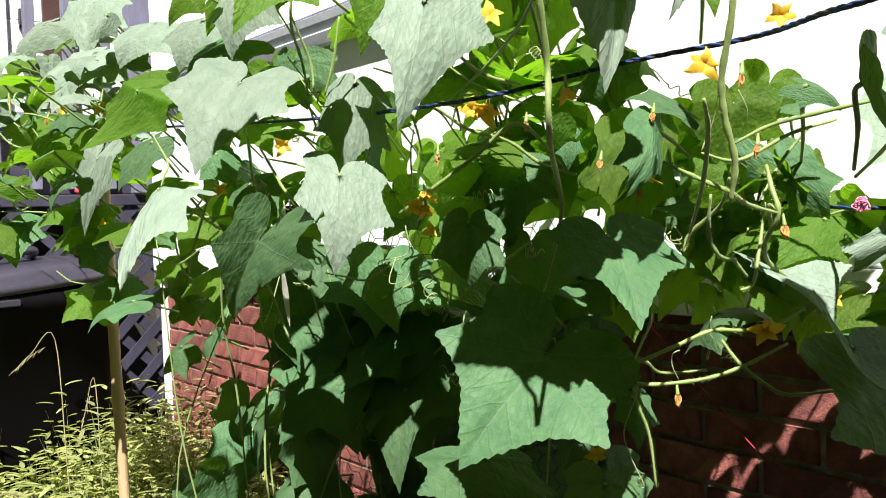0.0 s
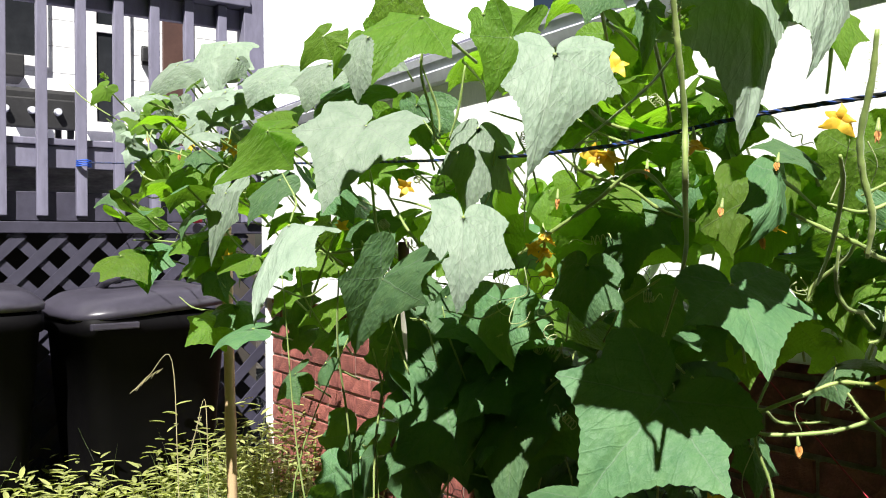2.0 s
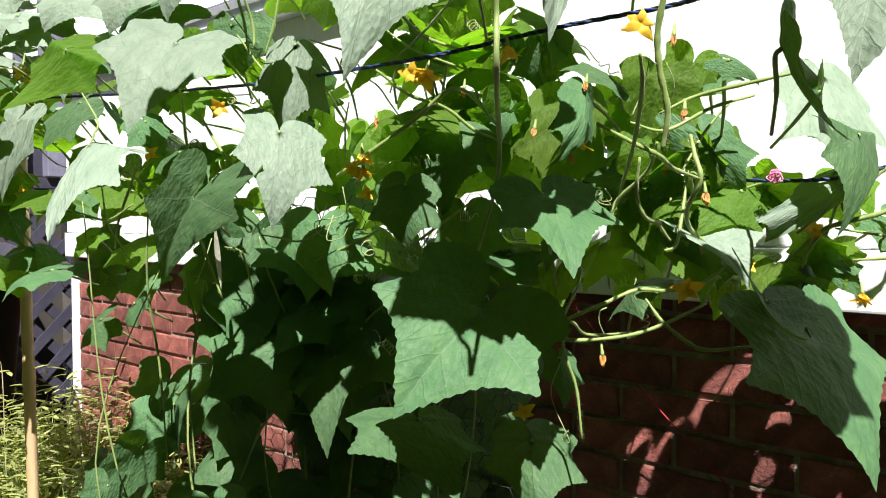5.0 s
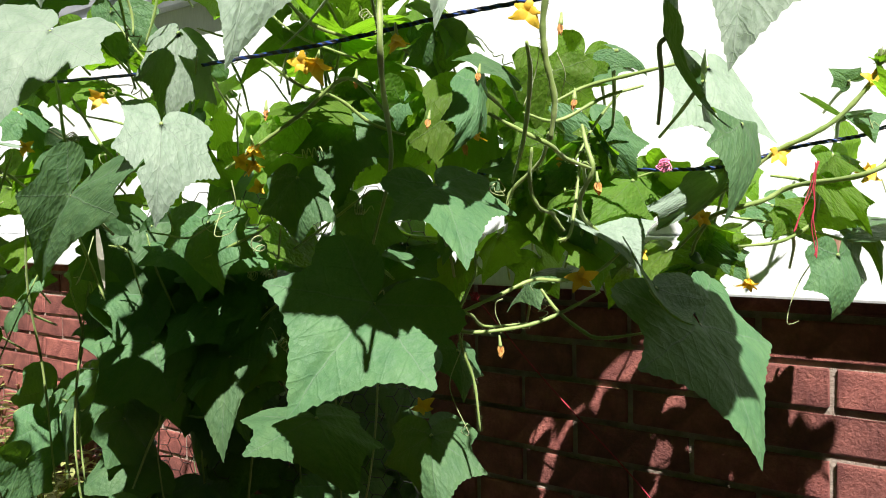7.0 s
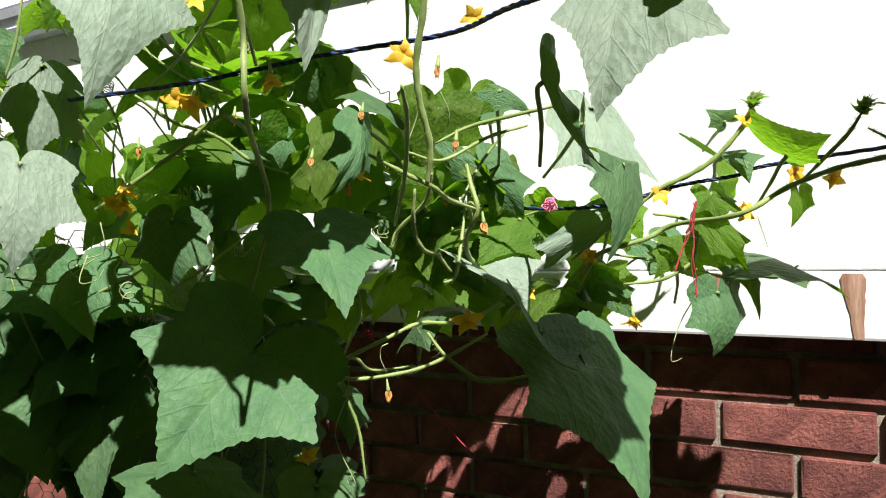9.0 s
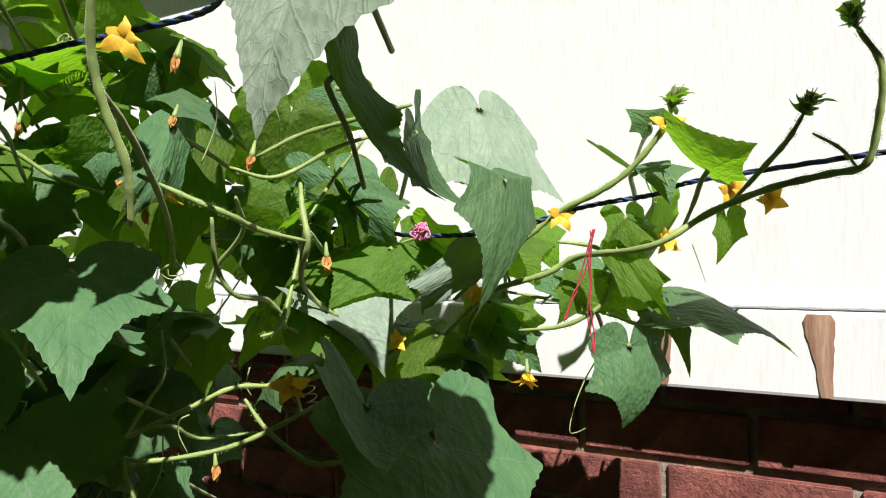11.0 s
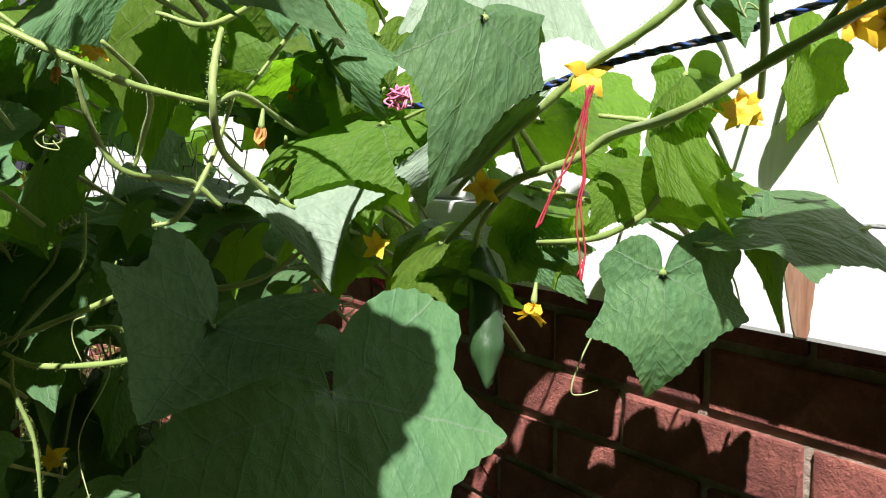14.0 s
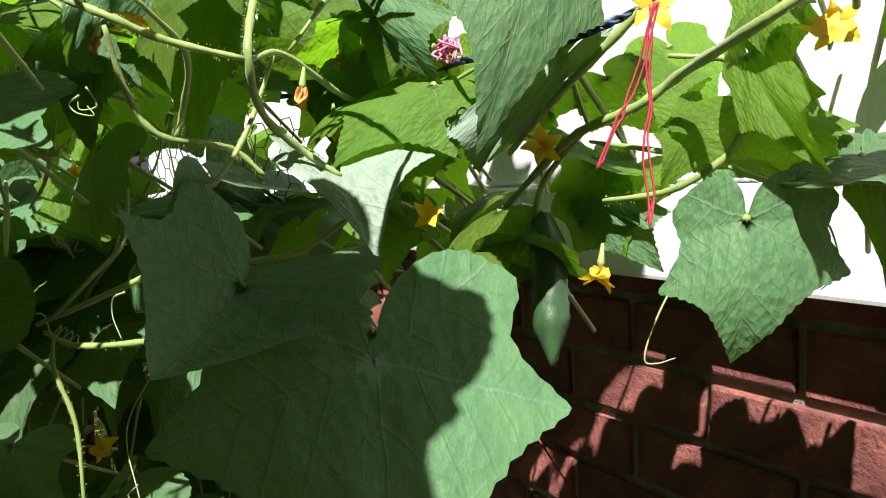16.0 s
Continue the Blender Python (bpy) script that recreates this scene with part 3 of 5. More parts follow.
def leaf(base, tip, left, right, bend=0.01, fold=0.5, fine=True, petiole=True, parent=None, lit_pale=False, yellowish=False):
    """A cucumber leaf by its stalk point, its tip and its two side corners."""
    LEAF_COUNT[0] += 1
    rnd = random.Random(LEAF_COUNT[0] * 7 + 1)
    B, T, L, R = (Vector(p) for p in (base, tip, left, right))
    a = T - B
    sl, sr = L - B - 0.35 * a, R - B - 0.35 * a
    n = (sl - sr).cross(a)
    n.normalize()
    if n.x > 0:
        n = -n
    half, rings = (58, 13) if fine else (30, 7)
    right_half = outline_points(half, rnd)
    left_half = outline_points(half, rnd)
    uvs = [(u, v) for u, v in right_half] + [(u, -v) for u, v in left_half[-2:0:-1]]
    size = a.length
    ph = rnd.uniform(0, 6)
    wave = rnd.uniform(0.012, 0.03) * size
    cup = rnd.uniform(-0.02, 0.04) * size
    tent = rnd.uniform(0.05, 0.13) * size

    def place(u, v):
        s = sr * v if v > 0 else sl * -v
        r = math.hypot(u, v)
        ang = math.atan2(v, u)
        z = bend * 4 * u * (1 - u) if u > 0 else 0.0
        z -= cup * v * v + tent * abs(v) ** 1.4
        if u < 0:
            # the two ear lobes turn back behind the stalk
            q = fold * min(1, -u / 0.12)
            z += u * size * math.sin(q)
            u = u * math.cos(q)
        z += wave * r * r * math.sin(5 * ang + ph)
        # valleys along the main veins
        for vd in (0.0, 1.23, -1.23, 1.93, -1.93):
            d = abs(math.sin(ang - vd)) * r if math.cos(ang - vd) > 0 else 9
            z -= 0.016 * size * math.exp(-(d / 0.09) ** 2) * min(1, r * 2)
        z += 0.010 * size * noise.noise(Vector((u * 7 + ph, v * 7, ph)))
        return B + a * u + s + n * z

    bm = bmesh.new()
    lay = bm.loops.layers.uv.new("UVMap")
    centre = bm.verts.new(place(0.0, 0.0))
    rows, coords = [], {centre: (0.0, 0.0)}
    for k in range(1, rings + 1):
        f = (k / rings) ** 0.85
        row = []
        for u, v in uvs:
            # inner rings shrink towards a point just ahead of the stalk
            uu, vv = u * f + 0.10 * (1 - f) * f, v * f
            vert = bm.verts.new(place(uu, vv))
            coords[vert] = (uu, vv)
            row.append(vert)
        rows.append(row)
    m = len(uvs)
    for i in range(m):
        j = (i + 1) % m
        bm.faces.new((centre, rows[0][i], rows[0][j]))
        for r0, r1 in zip(rows, rows[1:]):
            bm.faces.new((r0[i], r1[i], r1[j], r0[j]))
    for f in bm.faces:
        f.smooth = True
        for lo in f.loops:
            lo[lay].uv = coords[lo.vert]
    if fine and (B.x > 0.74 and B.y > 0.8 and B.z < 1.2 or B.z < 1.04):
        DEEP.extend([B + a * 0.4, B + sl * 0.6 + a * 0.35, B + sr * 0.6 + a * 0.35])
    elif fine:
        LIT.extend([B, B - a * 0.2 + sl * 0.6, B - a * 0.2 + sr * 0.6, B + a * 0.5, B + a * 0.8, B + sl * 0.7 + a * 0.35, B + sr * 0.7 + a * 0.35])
    ob = part("leaf", bm, SUNLIT_LEAF if lit_pale else YELLOW_LEAF if yellowish else LEAF, parent or plant_at(B.y))
    if petiole:
        lng = rnd.uniform(0.05, 0.12)
        side = Vector((rnd.uniform(0.01, 0.05), rnd.uniform(-0.03, 0.03), 0))
        back = Vector((0.55, 0.5, rnd.uniform(-0.8, -0.2)))
        p = [B, B - a.normalized() * 0.004 + back * 0.012, B + back * lng * 0.6 + side * 0.5, B + back * lng * 1.25 + side]
        part("leaf_stalk", tube(bmesh.new(), smooth_path(p, 4), [0.0024] * 9 + [0.0019] * 9, 6), STEM, parent or plant_at(B.y), smooth=True)
    return ob


def stem(radius, *points):
    path = smooth_path(points, 7)
    radius *= 0.88
    bm = bmesh.new()
    n = len(path)
    tube(bm, path, [radius * (1 + 0.12 * math.sin(k * 1.7)) * min(1, 0.62 + 0.06 * min(k, n - 1 - k)) for k in range(n)], 9)
    if radius > 0.0027:
        LIT.extend(path[::4])
    # short stiff hairs
    rnd = random.Random(int(radius * 1e5) + len(path))
    for k in range(1, len(path) - 1):
        d = (path[k + 1] - path[k - 1]).normalized()
        for _ in range(11):
            q = d.orthogonal()
            q.rotate(Matrix.Rotation(rnd.uniform(0, 6.28), 3, d))
            c = path[k] + (path[k + 1] - path[k]) * rnd.random() + q * radius * 0.9
            e = c + q * rnd.uniform(0.0007, 0.0015)
            w = d * 0.00022
            bm.faces.new([bm.verts.new(p) for p in (c - w, c + w, e)])
    return part("stem", bm, STEM, plant_at(path[0].y), smooth=True)


def star_petals(bm, size, spread, rnd, count=5, curl=0.0):
    for k in range(count):
        a = 2 * math.pi * k / count + rnd.uniform(-0.15, 0.15)
        out = Vector((math.cos(a), math.sin(a), 0))
        side = Vector((-math.sin(a), math.cos(a), 0))
        prev = None
        own, droop, twist = rnd.uniform(0.72, 1.12), rnd.uniform(-0.35, 0.45), rnd.uniform(-0.25, 0.25)
        for j in range(6):
            f = j / 5
            w = size * 0.34 * own * math.sin(math.pi * min(0.97, 0.22 + 0.75 * f)) * (1 - 0.25 * f)
            c = (out + side * twist * f * f) * (own * size * f * math.sin(spread + (curl + droop) * f)) + Vector((0, 0, own * size * f * math.cos(spread + (curl + droop) * f)))
            c += Vector((rnd.uniform(-1, 1), rnd.uniform(-1, 1), rnd.uniform(-1, 1))) * 0.035 * size
            row = [bm.verts.new(c - side * w), bm.verts.new(c + Vector((0, 0, 0.05 * size)) - out * 0.04 * size), bm.verts.new(c + side * w)]
            if prev:
                for i in (0, 1):
                    bm.faces.new((prev[i], prev[i + 1], row[i + 1], row[i]))
            prev = row


FLOWERS = [0]


def flower(at, state="open"):
    """A small yellow star flower on its green tube; state: open, hanging or wilted."""
    FLOWERS[0] += 1
    rnd = random.Random(FLOWERS[0] * 13)
    p = Vector(at)
    size = rnd.uniform(0.011, 0.016)
    face = Vector((-0.7, -0.6, rnd.uniform(-0.2, 0.5))) if state == "open" else Vector((-0.25 + rnd.uniform(-0.3, 0.3), -0.2, -1))
    turn = face.to_track_quat("Z", "Y").to_matrix().to_4x4()
    m = Matrix.Translation(p) @ turn @ Matrix.Rotation(rnd.uniform(0, 6.28), 4, "Z")
    bm = bmesh.new()
    spread, curl = {"open": (0.72, 0.55), "hanging": (0.35, 0.55), "wilted": (0.12, -0.25)}[state]
    star_petals(bm, size * {"wilted": 0.9, "hanging": 1.75, "open": 1.25}[state], spread, rnd, 5, curl)
    fl = part("flower", bm, WILT if state == "wilted" else PETAL, plant_at(p.y), {"open": "open yellow star flower", "hanging": "drooping yellow flower", "wilted": "wilted orange flower"}[state], True)
    fl.matrix_basis = m
    bm = bmesh.new()
    tube(bm, [(0, 0, -0.014), (0, 0, -0.007), (0, 0, -0.002), (0, 0, 0.0005)], [0.0010, 0.0017, 0.0024, 0.0016], 8)
    part("calyx", bm, STEM, fl, smooth=True)
    return fl


def tendril(*points):
    path = smooth_path(points, 8)
    n = len(path)
    return part("tendril", tube(bmesh.new(), path, [0.0008 * (1 - 0.6 * k / n) for k in range(n)], 5), TENDRIL, plant_at(path[0].y), smooth=True)


def coiled_tendril(start, way, turns, rnd):
    """Runs straight, then winds into a spring."""
    p0, d = Vector(start), Vector(way)
    a = d.normalized().orthogonal()
    b = d.normalized().cross(a)
    pts = [p0 + d * (0.5 * k / 5) + a * 0.006 * math.sin(k) for k in range(6)]
    for k in range(1, 10 * turns):
        q = 2 * math.pi * k / 10
        pts.append(p0 + d * (0.5 + 0.5 * k / (10 * turns)) + 0.005 * (math.cos(q) * a + math.sin(q) * b))
    part("tendril", tube(bmesh.new(), pts, 0.0008, 4), TENDRIL, plant_at(p0.y), smooth=True)


def shoot_tip(at, up, rnd):
    """Hairy growing tip: folded young leaves and spikes."""
    p, u = Vector(at), Vector(up).normalized()
    for k in range(4):
        a = u.orthogonal()
        a.rotate(Matrix.Rotation(k * 1.7 + rnd.random(), 3, u))
        s = rnd.uniform(0.009, 0.016)
        b = p + u * 0.004 * k
        t = b + (u * 0.7 + a) * s
        side = u.cross(a) * s * 0.5
        leaf(b, t, b + (t - b) * 0.35 + side + u * s * 0.3, b + (t - b) * 0.35 - side + u * s * 0.3, 0.002, fine=False, petiole=False, yellowish=True)
    bm = bmesh.new()
    for k in range(60):
        d = (u + Vector((rnd.uniform(-1, 1), rnd.uniform(-1, 1), rnd.uniform(-1, 1))) * 0.9).normalized()
        c = p + u * rnd.uniform(0, 0.012)
        tube(bm, [c, c + d * rnd.uniform(0.005, 0.013)], [0.0009, 0.0004], 4)
    part("shoot_tip", bm, TENDRIL, plant_at(p.y))


EYE_X, EYE_Y = 0.085, 0.11


def fill_leaves(count, seed, bearing, reach, height, size, lean, petiole=True, yellowish=0.0, deep=False, lit_pale=0.0):
    """Leaves of the vine's depth: bearing in degrees from the wall's line, seen from the path's start."""
    rnd = random.Random(seed)
    for _ in range(count):
        q, r = radians(rnd.uniform(*bearing)), rnd.uniform(*reach)
        b = Vector((EYE_X + r * math.sin(q), EYE_Y + r * math.cos(q), rnd.uniform(*height)))
        if b.x > 1.27:
            continue
        s = rnd.uniform(*size)
        if deep and b.z < 1.2:
            DEEP.append(b + Vector((0, 0, -0.4 * s)))
        if not deep and b.z > 1.36 and b.y < 1.3:
            THIN.append(b + Vector((0, 0, -0.3 * s)))
        n = (Vector(lean) + Vector((rnd.uniform(-1, 1), rnd.uniform(-1, 1), rnd.uniform(-0.7, 0.7))) * 0.75).normalized()
        down = Vector((rnd.uniform(-0.6, 0.6), rnd.uniform(-0.6, 0.6), -1))
        a = (down - n * down.dot(n)).normalized()
        side = n.cross(a)
        w = s * rnd.uniform(0.55, 0.75)
        fold = n * s * rnd.uniform(-0.25, 0.1)
        t = b + a * s - n * s * rnd.uniform(0, 0.25)
        leaf(b, t, b + (t - b) * 0.35 + side * w + fold, b + (t - b) * 0.35 - side * w + fold, rnd.uniform(0, 0.02) * 0.8, fine=False, petiole=petiole, yellowish=rnd.random() < yellowish, lit_pale=rnd.random() < lit_pale)


def shade_leaf(at, size, spin):
    """An added leaf above the view, square to the sun, to cast shade."""
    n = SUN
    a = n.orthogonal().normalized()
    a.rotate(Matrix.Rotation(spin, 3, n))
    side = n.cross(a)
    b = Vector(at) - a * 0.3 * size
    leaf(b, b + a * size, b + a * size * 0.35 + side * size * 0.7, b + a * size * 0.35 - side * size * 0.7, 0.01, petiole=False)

leaf((0.745, 0.733, 1.072), (0.642, 0.760, 0.963), (0.657, 0.805, 1.100), (0.730, 0.639, 0.996), 0.012, 0)
leaf((0.763, 0.659, 1.198), (0.710, 0.578, 1.118), (0.684, 0.651, 1.166), (0.808, 0.590, 1.171), 0.012, 0.1)
leaf((0.629, 0.944, 1.274), (0.608, 0.929, 1.159), (0.583, 0.967, 1.249), (0.674, 0.904, 1.215), 0.015, 0.7, lit_pale=True)
leaf((0.694, 1.001, 1.394), (0.671, 1.000, 1.278), (0.651, 1.033, 1.338), (0.724, 0.972, 1.311), 0.012, 0.8, lit_pale=True)
leaf((0.620, 0.765, 1.436), (0.583, 0.766, 1.307), (0.574, 0.795, 1.405), (0.689, 0.744, 1.401), 0.014, 0.8, lit_pale=True)
leaf((0.658, 0.560, 1.476), (0.610, 0.533, 1.314), (0.541, 0.542, 1.402), (0.686, 0.531, 1.432), 0.012, 0.2, lit_pale=True)
leaf((0.695, 0.512, 1.469), (0.648, 0.496, 1.369), (0.632, 0.506, 1.418), (0.726, 0.505, 1.434), 0.008, 1, lit_pale=True)
leaf((0.647, 1.223, 1.421), (0.570, 1.214, 1.288), (0.569, 1.313, 1.420), (0.670, 1.136, 1.374), 0.015, 0.5, lit_pale=True)
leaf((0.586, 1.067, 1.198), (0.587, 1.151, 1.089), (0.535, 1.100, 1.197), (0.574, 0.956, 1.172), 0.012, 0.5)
leaf((0.523, 1.226, 1.271), (0.431, 1.133, 1.142), (0.483, 1.244, 1.223), (0.506, 1.124, 1.225), 0.012, 0.8, lit_pale=True)
leaf((0.582, 1.662, 1.343), (0.564, 1.695, 1.204), (0.548, 1.689, 1.314), (0.597, 1.646, 1.293), 0.01, 0.8, lit_pale=True)
leaf((0.580, 1.447, 1.435), (0.524, 1.567, 1.348), (0.546, 1.540, 1.428), (0.587, 1.400, 1.373), -0.015, 0.9, yellowish=True)
leaf((0.583, 1.402, 1.351), (0.540, 1.433, 1.274), (0.550, 1.467, 1.326), (0.562, 1.390, 1.292), 0.008, 0.5)
leaf((0.693, 1.986, 1.703), (0.664, 1.952, 1.569), (0.628, 2.039, 1.666), (0.716, 1.879, 1.638), 0.012, 0.8, lit_pale=True)
leaf((0.649, 2.205, 1.693), (0.600, 2.289, 1.600), (0.615, 2.315, 1.678), (0.686, 2.136, 1.634), 0.012, 0.8, lit_pale=True)
leaf((0.713, 1.699, 1.606), (0.655, 1.743, 1.522), (0.647, 1.786, 1.580), (0.726, 1.617, 1.536), 0.012, 0.8, lit_pale=True)
leaf((0.656, 1.875, 1.575), (0.588, 1.926, 1.461), (0.584, 1.966, 1.543), (0.680, 1.784, 1.511), 0.012, 0.8, lit_pale=True)
leaf((0.698, 1.450, 1.561), (0.662, 1.475, 1.476), (0.653, 1.520, 1.534), (0.710, 1.370, 1.494), 0.012, 0.8, lit_pale=True)
leaf((0.680, 1.275, 1.569), (0.664, 1.282, 1.464), (0.647, 1.321, 1.531), (0.694, 1.188, 1.507), 0.01, 0.8, lit_pale=True)
leaf((0.660, 1.606, 1.495), (0.661, 1.549, 1.426), (0.627, 1.631, 1.459), (0.672, 1.529, 1.463), 0.01, 0.8, yellowish=True)
leaf((0.683, 1.327, 1.499), (0.646, 1.407, 1.455), (0.657, 1.401, 1.498), (0.690, 1.293, 1.456), 0.012, 0.5)
leaf((0.718, 1.192, 1.454), (0.740, 1.196, 1.385), (0.706, 1.226, 1.424), (0.762, 1.128, 1.415), 0.01, 0.5)
leaf((0.662, 0.892, 1.485), (0.651, 0.924, 1.411), (0.623, 0.918, 1.490), (0.684, 0.866, 1.476), 0.008, 0, yellowish=True)
leaf((0.564, 0.932, 1.505), (0.490, 0.921, 1.419), (0.497, 0.952, 1.484), (0.575, 0.890, 1.454), 0.012, 0.8, yellowish=True)
leaf((0.620, 1.313, 1.571), (0.601, 1.362, 1.522), (0.602, 1.349, 1.569), (0.626, 1.297, 1.533), 0.006, 0.5, yellowish=True)
leaf((0.683, 1.355, 1.580), (0.673, 1.386, 1.518), (0.661, 1.370, 1.558), (0.701, 1.344, 1.551), 0.006, 0.5, yellowish=True)
leaf((0.496, 1.838, 1.302), (0.432, 1.856, 1.298), (0.473, 1.853, 1.325), (0.485, 1.846, 1.271), 0.006, 0.5, yellowish=True)
leaf((0.580, 2.140, 1.437), (0.537, 2.169, 1.340), (0.551, 2.160, 1.413), (0.585, 2.138, 1.383), 0.006, 0.5, yellowish=True)
leaf((0.605, 1.766, 1.407), (0.563, 1.794, 1.307), (0.559, 1.796, 1.371), (0.601, 1.769, 1.348), 0.006, 0.5, yellowish=True)
leaf((0.547, 2.518, 1.680), (0.511, 2.542, 1.627), (0.511, 2.542, 1.670), (0.554, 2.514, 1.642), 0.004, 0.5, yellowish=True)
leaf((0.818, 1.082, 0.971), (0.780, 1.055, 0.834), (0.767, 1.123, 0.929), (0.844, 1.036, 0.967), 0.015, 0.5)
leaf((0.858, 1.289, 1.074), (0.857, 1.256, 0.932), (0.829, 1.374, 1.008), (0.878, 1.217, 1.008), 0.015, 0.5)
leaf((0.849, 1.416, 0.895), (0.783, 1.465, 0.779), (0.790, 1.463, 0.841), (0.864, 1.375, 0.838), 0.012, 0.5)
leaf((0.782, 0.867, 0.921), (0.759, 0.776, 0.842), (0.715, 0.922, 0.883), (0.814, 0.788, 0.892), 0.015, 0.5)
leaf((0.849, 0.741, 0.904), (0.815, 0.698, 0.819), (0.829, 0.799, 0.865), (0.869, 0.678, 0.866), 0.015, 0.5)
leaf((0.746, 1.023, 1.163), (0.742, 0.995, 1.070), (0.724, 1.091, 1.132), (0.764, 0.954, 1.120), 0.012, 0.5)
leaf((0.769, 0.877, 1.214), (0.768, 0.874, 1.135), (0.746, 0.920, 1.173), (0.789, 0.832, 1.162), 0.012, 0.5)
leaf((0.869, 0.870, 1.181), (0.864, 0.844, 1.089), (0.851, 0.908, 1.134), (0.891, 0.811, 1.135), 0.012, 0.5)
leaf((0.841, 0.874, 1.286), (0.826, 0.882, 1.214), (0.808, 0.925, 1.249), (0.870, 0.821, 1.241), 0.01, 0.5)
leaf((0.912, 0.843, 1.327), (0.911, 0.841, 1.276), (0.894, 0.856, 1.300), (0.927, 0.829, 1.300), 0.008, 0.5)
leaf((0.887, 0.694, 1.321), (0.832, 0.708, 1.228), (0.832, 0.711, 1.275), (0.887, 0.691, 1.262), 0.03, 0.5)
leaf((0.917, 0.670, 1.333), (0.889, 0.733, 1.353), (0.921, 0.720, 1.364), (0.891, 0.691, 1.332), 0.006, 0.5)
leaf((1.056, 0.579, 1.206), (0.987, 0.602, 1.151), (0.999, 0.622, 1.196), (1.052, 0.549, 1.159), 0.01, 0.5, yellowish=True)
leaf((0.989, 0.592, 1.144), (0.989, 0.536, 1.091), (0.948, 0.609, 1.155), (1.033, 0.541, 1.153), 0.012, 0.3, lit_pale=True)
leaf((0.885, 0.472, 1.089), (0.828, 0.408, 1.060), (0.830, 0.474, 1.123), (0.936, 0.437, 1.070), 0.01, 0.1)
leaf((0.946, 0.450, 1.046), (0.920, 0.376, 0.909), (0.837, 0.465, 1.016), (1.034, 0.405, 1.017), 0.014, 0.15)
leaf((1.111, 0.353, 1.113), (1.104, 0.357, 1.039), (1.078, 0.378, 1.077), (1.163, 0.332, 1.083), 0.012, 0.1)
leaf((1.047, 0.440, 1.264), (1.010, 0.446, 1.151), (0.996, 0.456, 1.241), (1.084, 0.427, 1.225), 0.012, 1.1)
leaf((1.105, 0.501, 1.342), (1.087, 0.469, 1.231), (1.039, 0.522, 1.266), (1.140, 0.432, 1.249), 0.012, 0.15, lit_pale=True)
leaf((0.671, 0.300, 1.353), (0.627, 0.304, 1.256), (0.628, 0.333, 1.327), (0.653, 0.229, 1.308), 0.012, 0.7, lit_pale=True)
leaf((1.083, 0.270, 1.264), (1.044, 0.220, 1.279), (1.096, 0.309, 1.319), (1.070, 0.235, 1.254), 0.006, 0.5, yellowish=True)
leaf((0.892, 0.422, 1.292), (0.944, 0.411, 1.239), (0.883, 0.416, 1.256), (0.940, 0.440, 1.293), 0.01, 0.5)
leaf((0.807, 0.426, 1.322), (0.877, 0.387, 1.240), (0.823, 0.398, 1.271), (0.868, 0.420, 1.304), 0.01, 0.5)
leaf((0.946, 0.542, 1.347), (0.973, 0.519, 1.319), (0.939, 0.546, 1.324), (0.978, 0.543, 1.348), 0.006, 0.5)
leaf((1.139, 0.353, 1.270), (1.135, 0.320, 1.239), (1.131, 0.387, 1.299), (1.165, 0.310, 1.272), 0.006, 0.5)
leaf((1.203, 0.364, 1.323), (1.191, 0.384, 1.338), (1.193, 0.381, 1.315), (1.210, 0.352, 1.337), 0.004, 0.5)
leaf((1.105, 0.263, 1.225), (1.102, 0.271, 1.186), (1.100, 0.273, 1.213), (1.115, 0.249, 1.211), 0.006, 0.7, petiole=False, yellowish=True)
leaf((1.142, 0.366, 1.229), (1.121, 0.351, 1.195), (1.127, 0.376, 1.206), (1.126, 0.325, 1.204), 0.008, 0.6, yellowish=True)
leaf((1.132, 0.369, 1.197), (1.134, 0.322, 1.134), (1.118, 0.361, 1.158), (1.127, 0.320, 1.173), 0.012, 0.5, yellowish=True)
leaf((1.287, 0.392, 1.248), (1.351, 0.440, 1.189), (1.298, 0.406, 1.227), (1.347, 0.387, 1.230), 0.008, 1, yellowish=True)
leaf((1.174, 0.333, 1.143), (1.161, 0.220, 1.105), (1.260, 0.351, 1.163), (1.112, 0.258, 1.128), 0.012, 0.3)
leaf((1.182, 0.338, 1.138), (1.181, 0.322, 1.075), (1.175, 0.345, 1.122), (1.189, 0.324, 1.120), 0.010, 0.5)
leaf((1.064, 0.599, 1.274), (1.025, 0.603, 1.203), (0.996, 0.625, 1.265), (1.072, 0.586, 1.234), 0.010, 0.3, yellowish=True)
leaf((0.950, 0.749, 1.310), (0.933, 0.767, 1.171), (0.893, 0.805, 1.259), (0.975, 0.723, 1.242), 0.01, 0.5, yellowish=True)
leaf((0.869, 0.899, 1.297), (0.867, 0.908, 1.171), (0.829, 0.943, 1.241), (0.900, 0.870, 1.239), 0.01, 0.5)
leaf((1.020, 0.612, 1.275), (1.061, 0.575, 1.204), (1.005, 0.644, 1.257), (1.058, 0.559, 1.250), 0.01, 0.5)
leaf((1.090, 0.471, 1.211), (1.077, 0.559, 1.141), (1.054, 0.563, 1.171), (1.081, 0.496, 1.170), 0.012, 0.5, lit_pale=True)
leaf((0.921, 0.769, 1.136), (0.913, 0.771, 1.102), (0.907, 0.778, 1.124), (0.932, 0.761, 1.124), 0.004, 0.5)
leaf((0.892, 0.818, 1.071), (0.885, 0.817, 1.032), (0.874, 0.826, 1.051), (0.908, 0.805, 1.061), 0.004, 0.5)
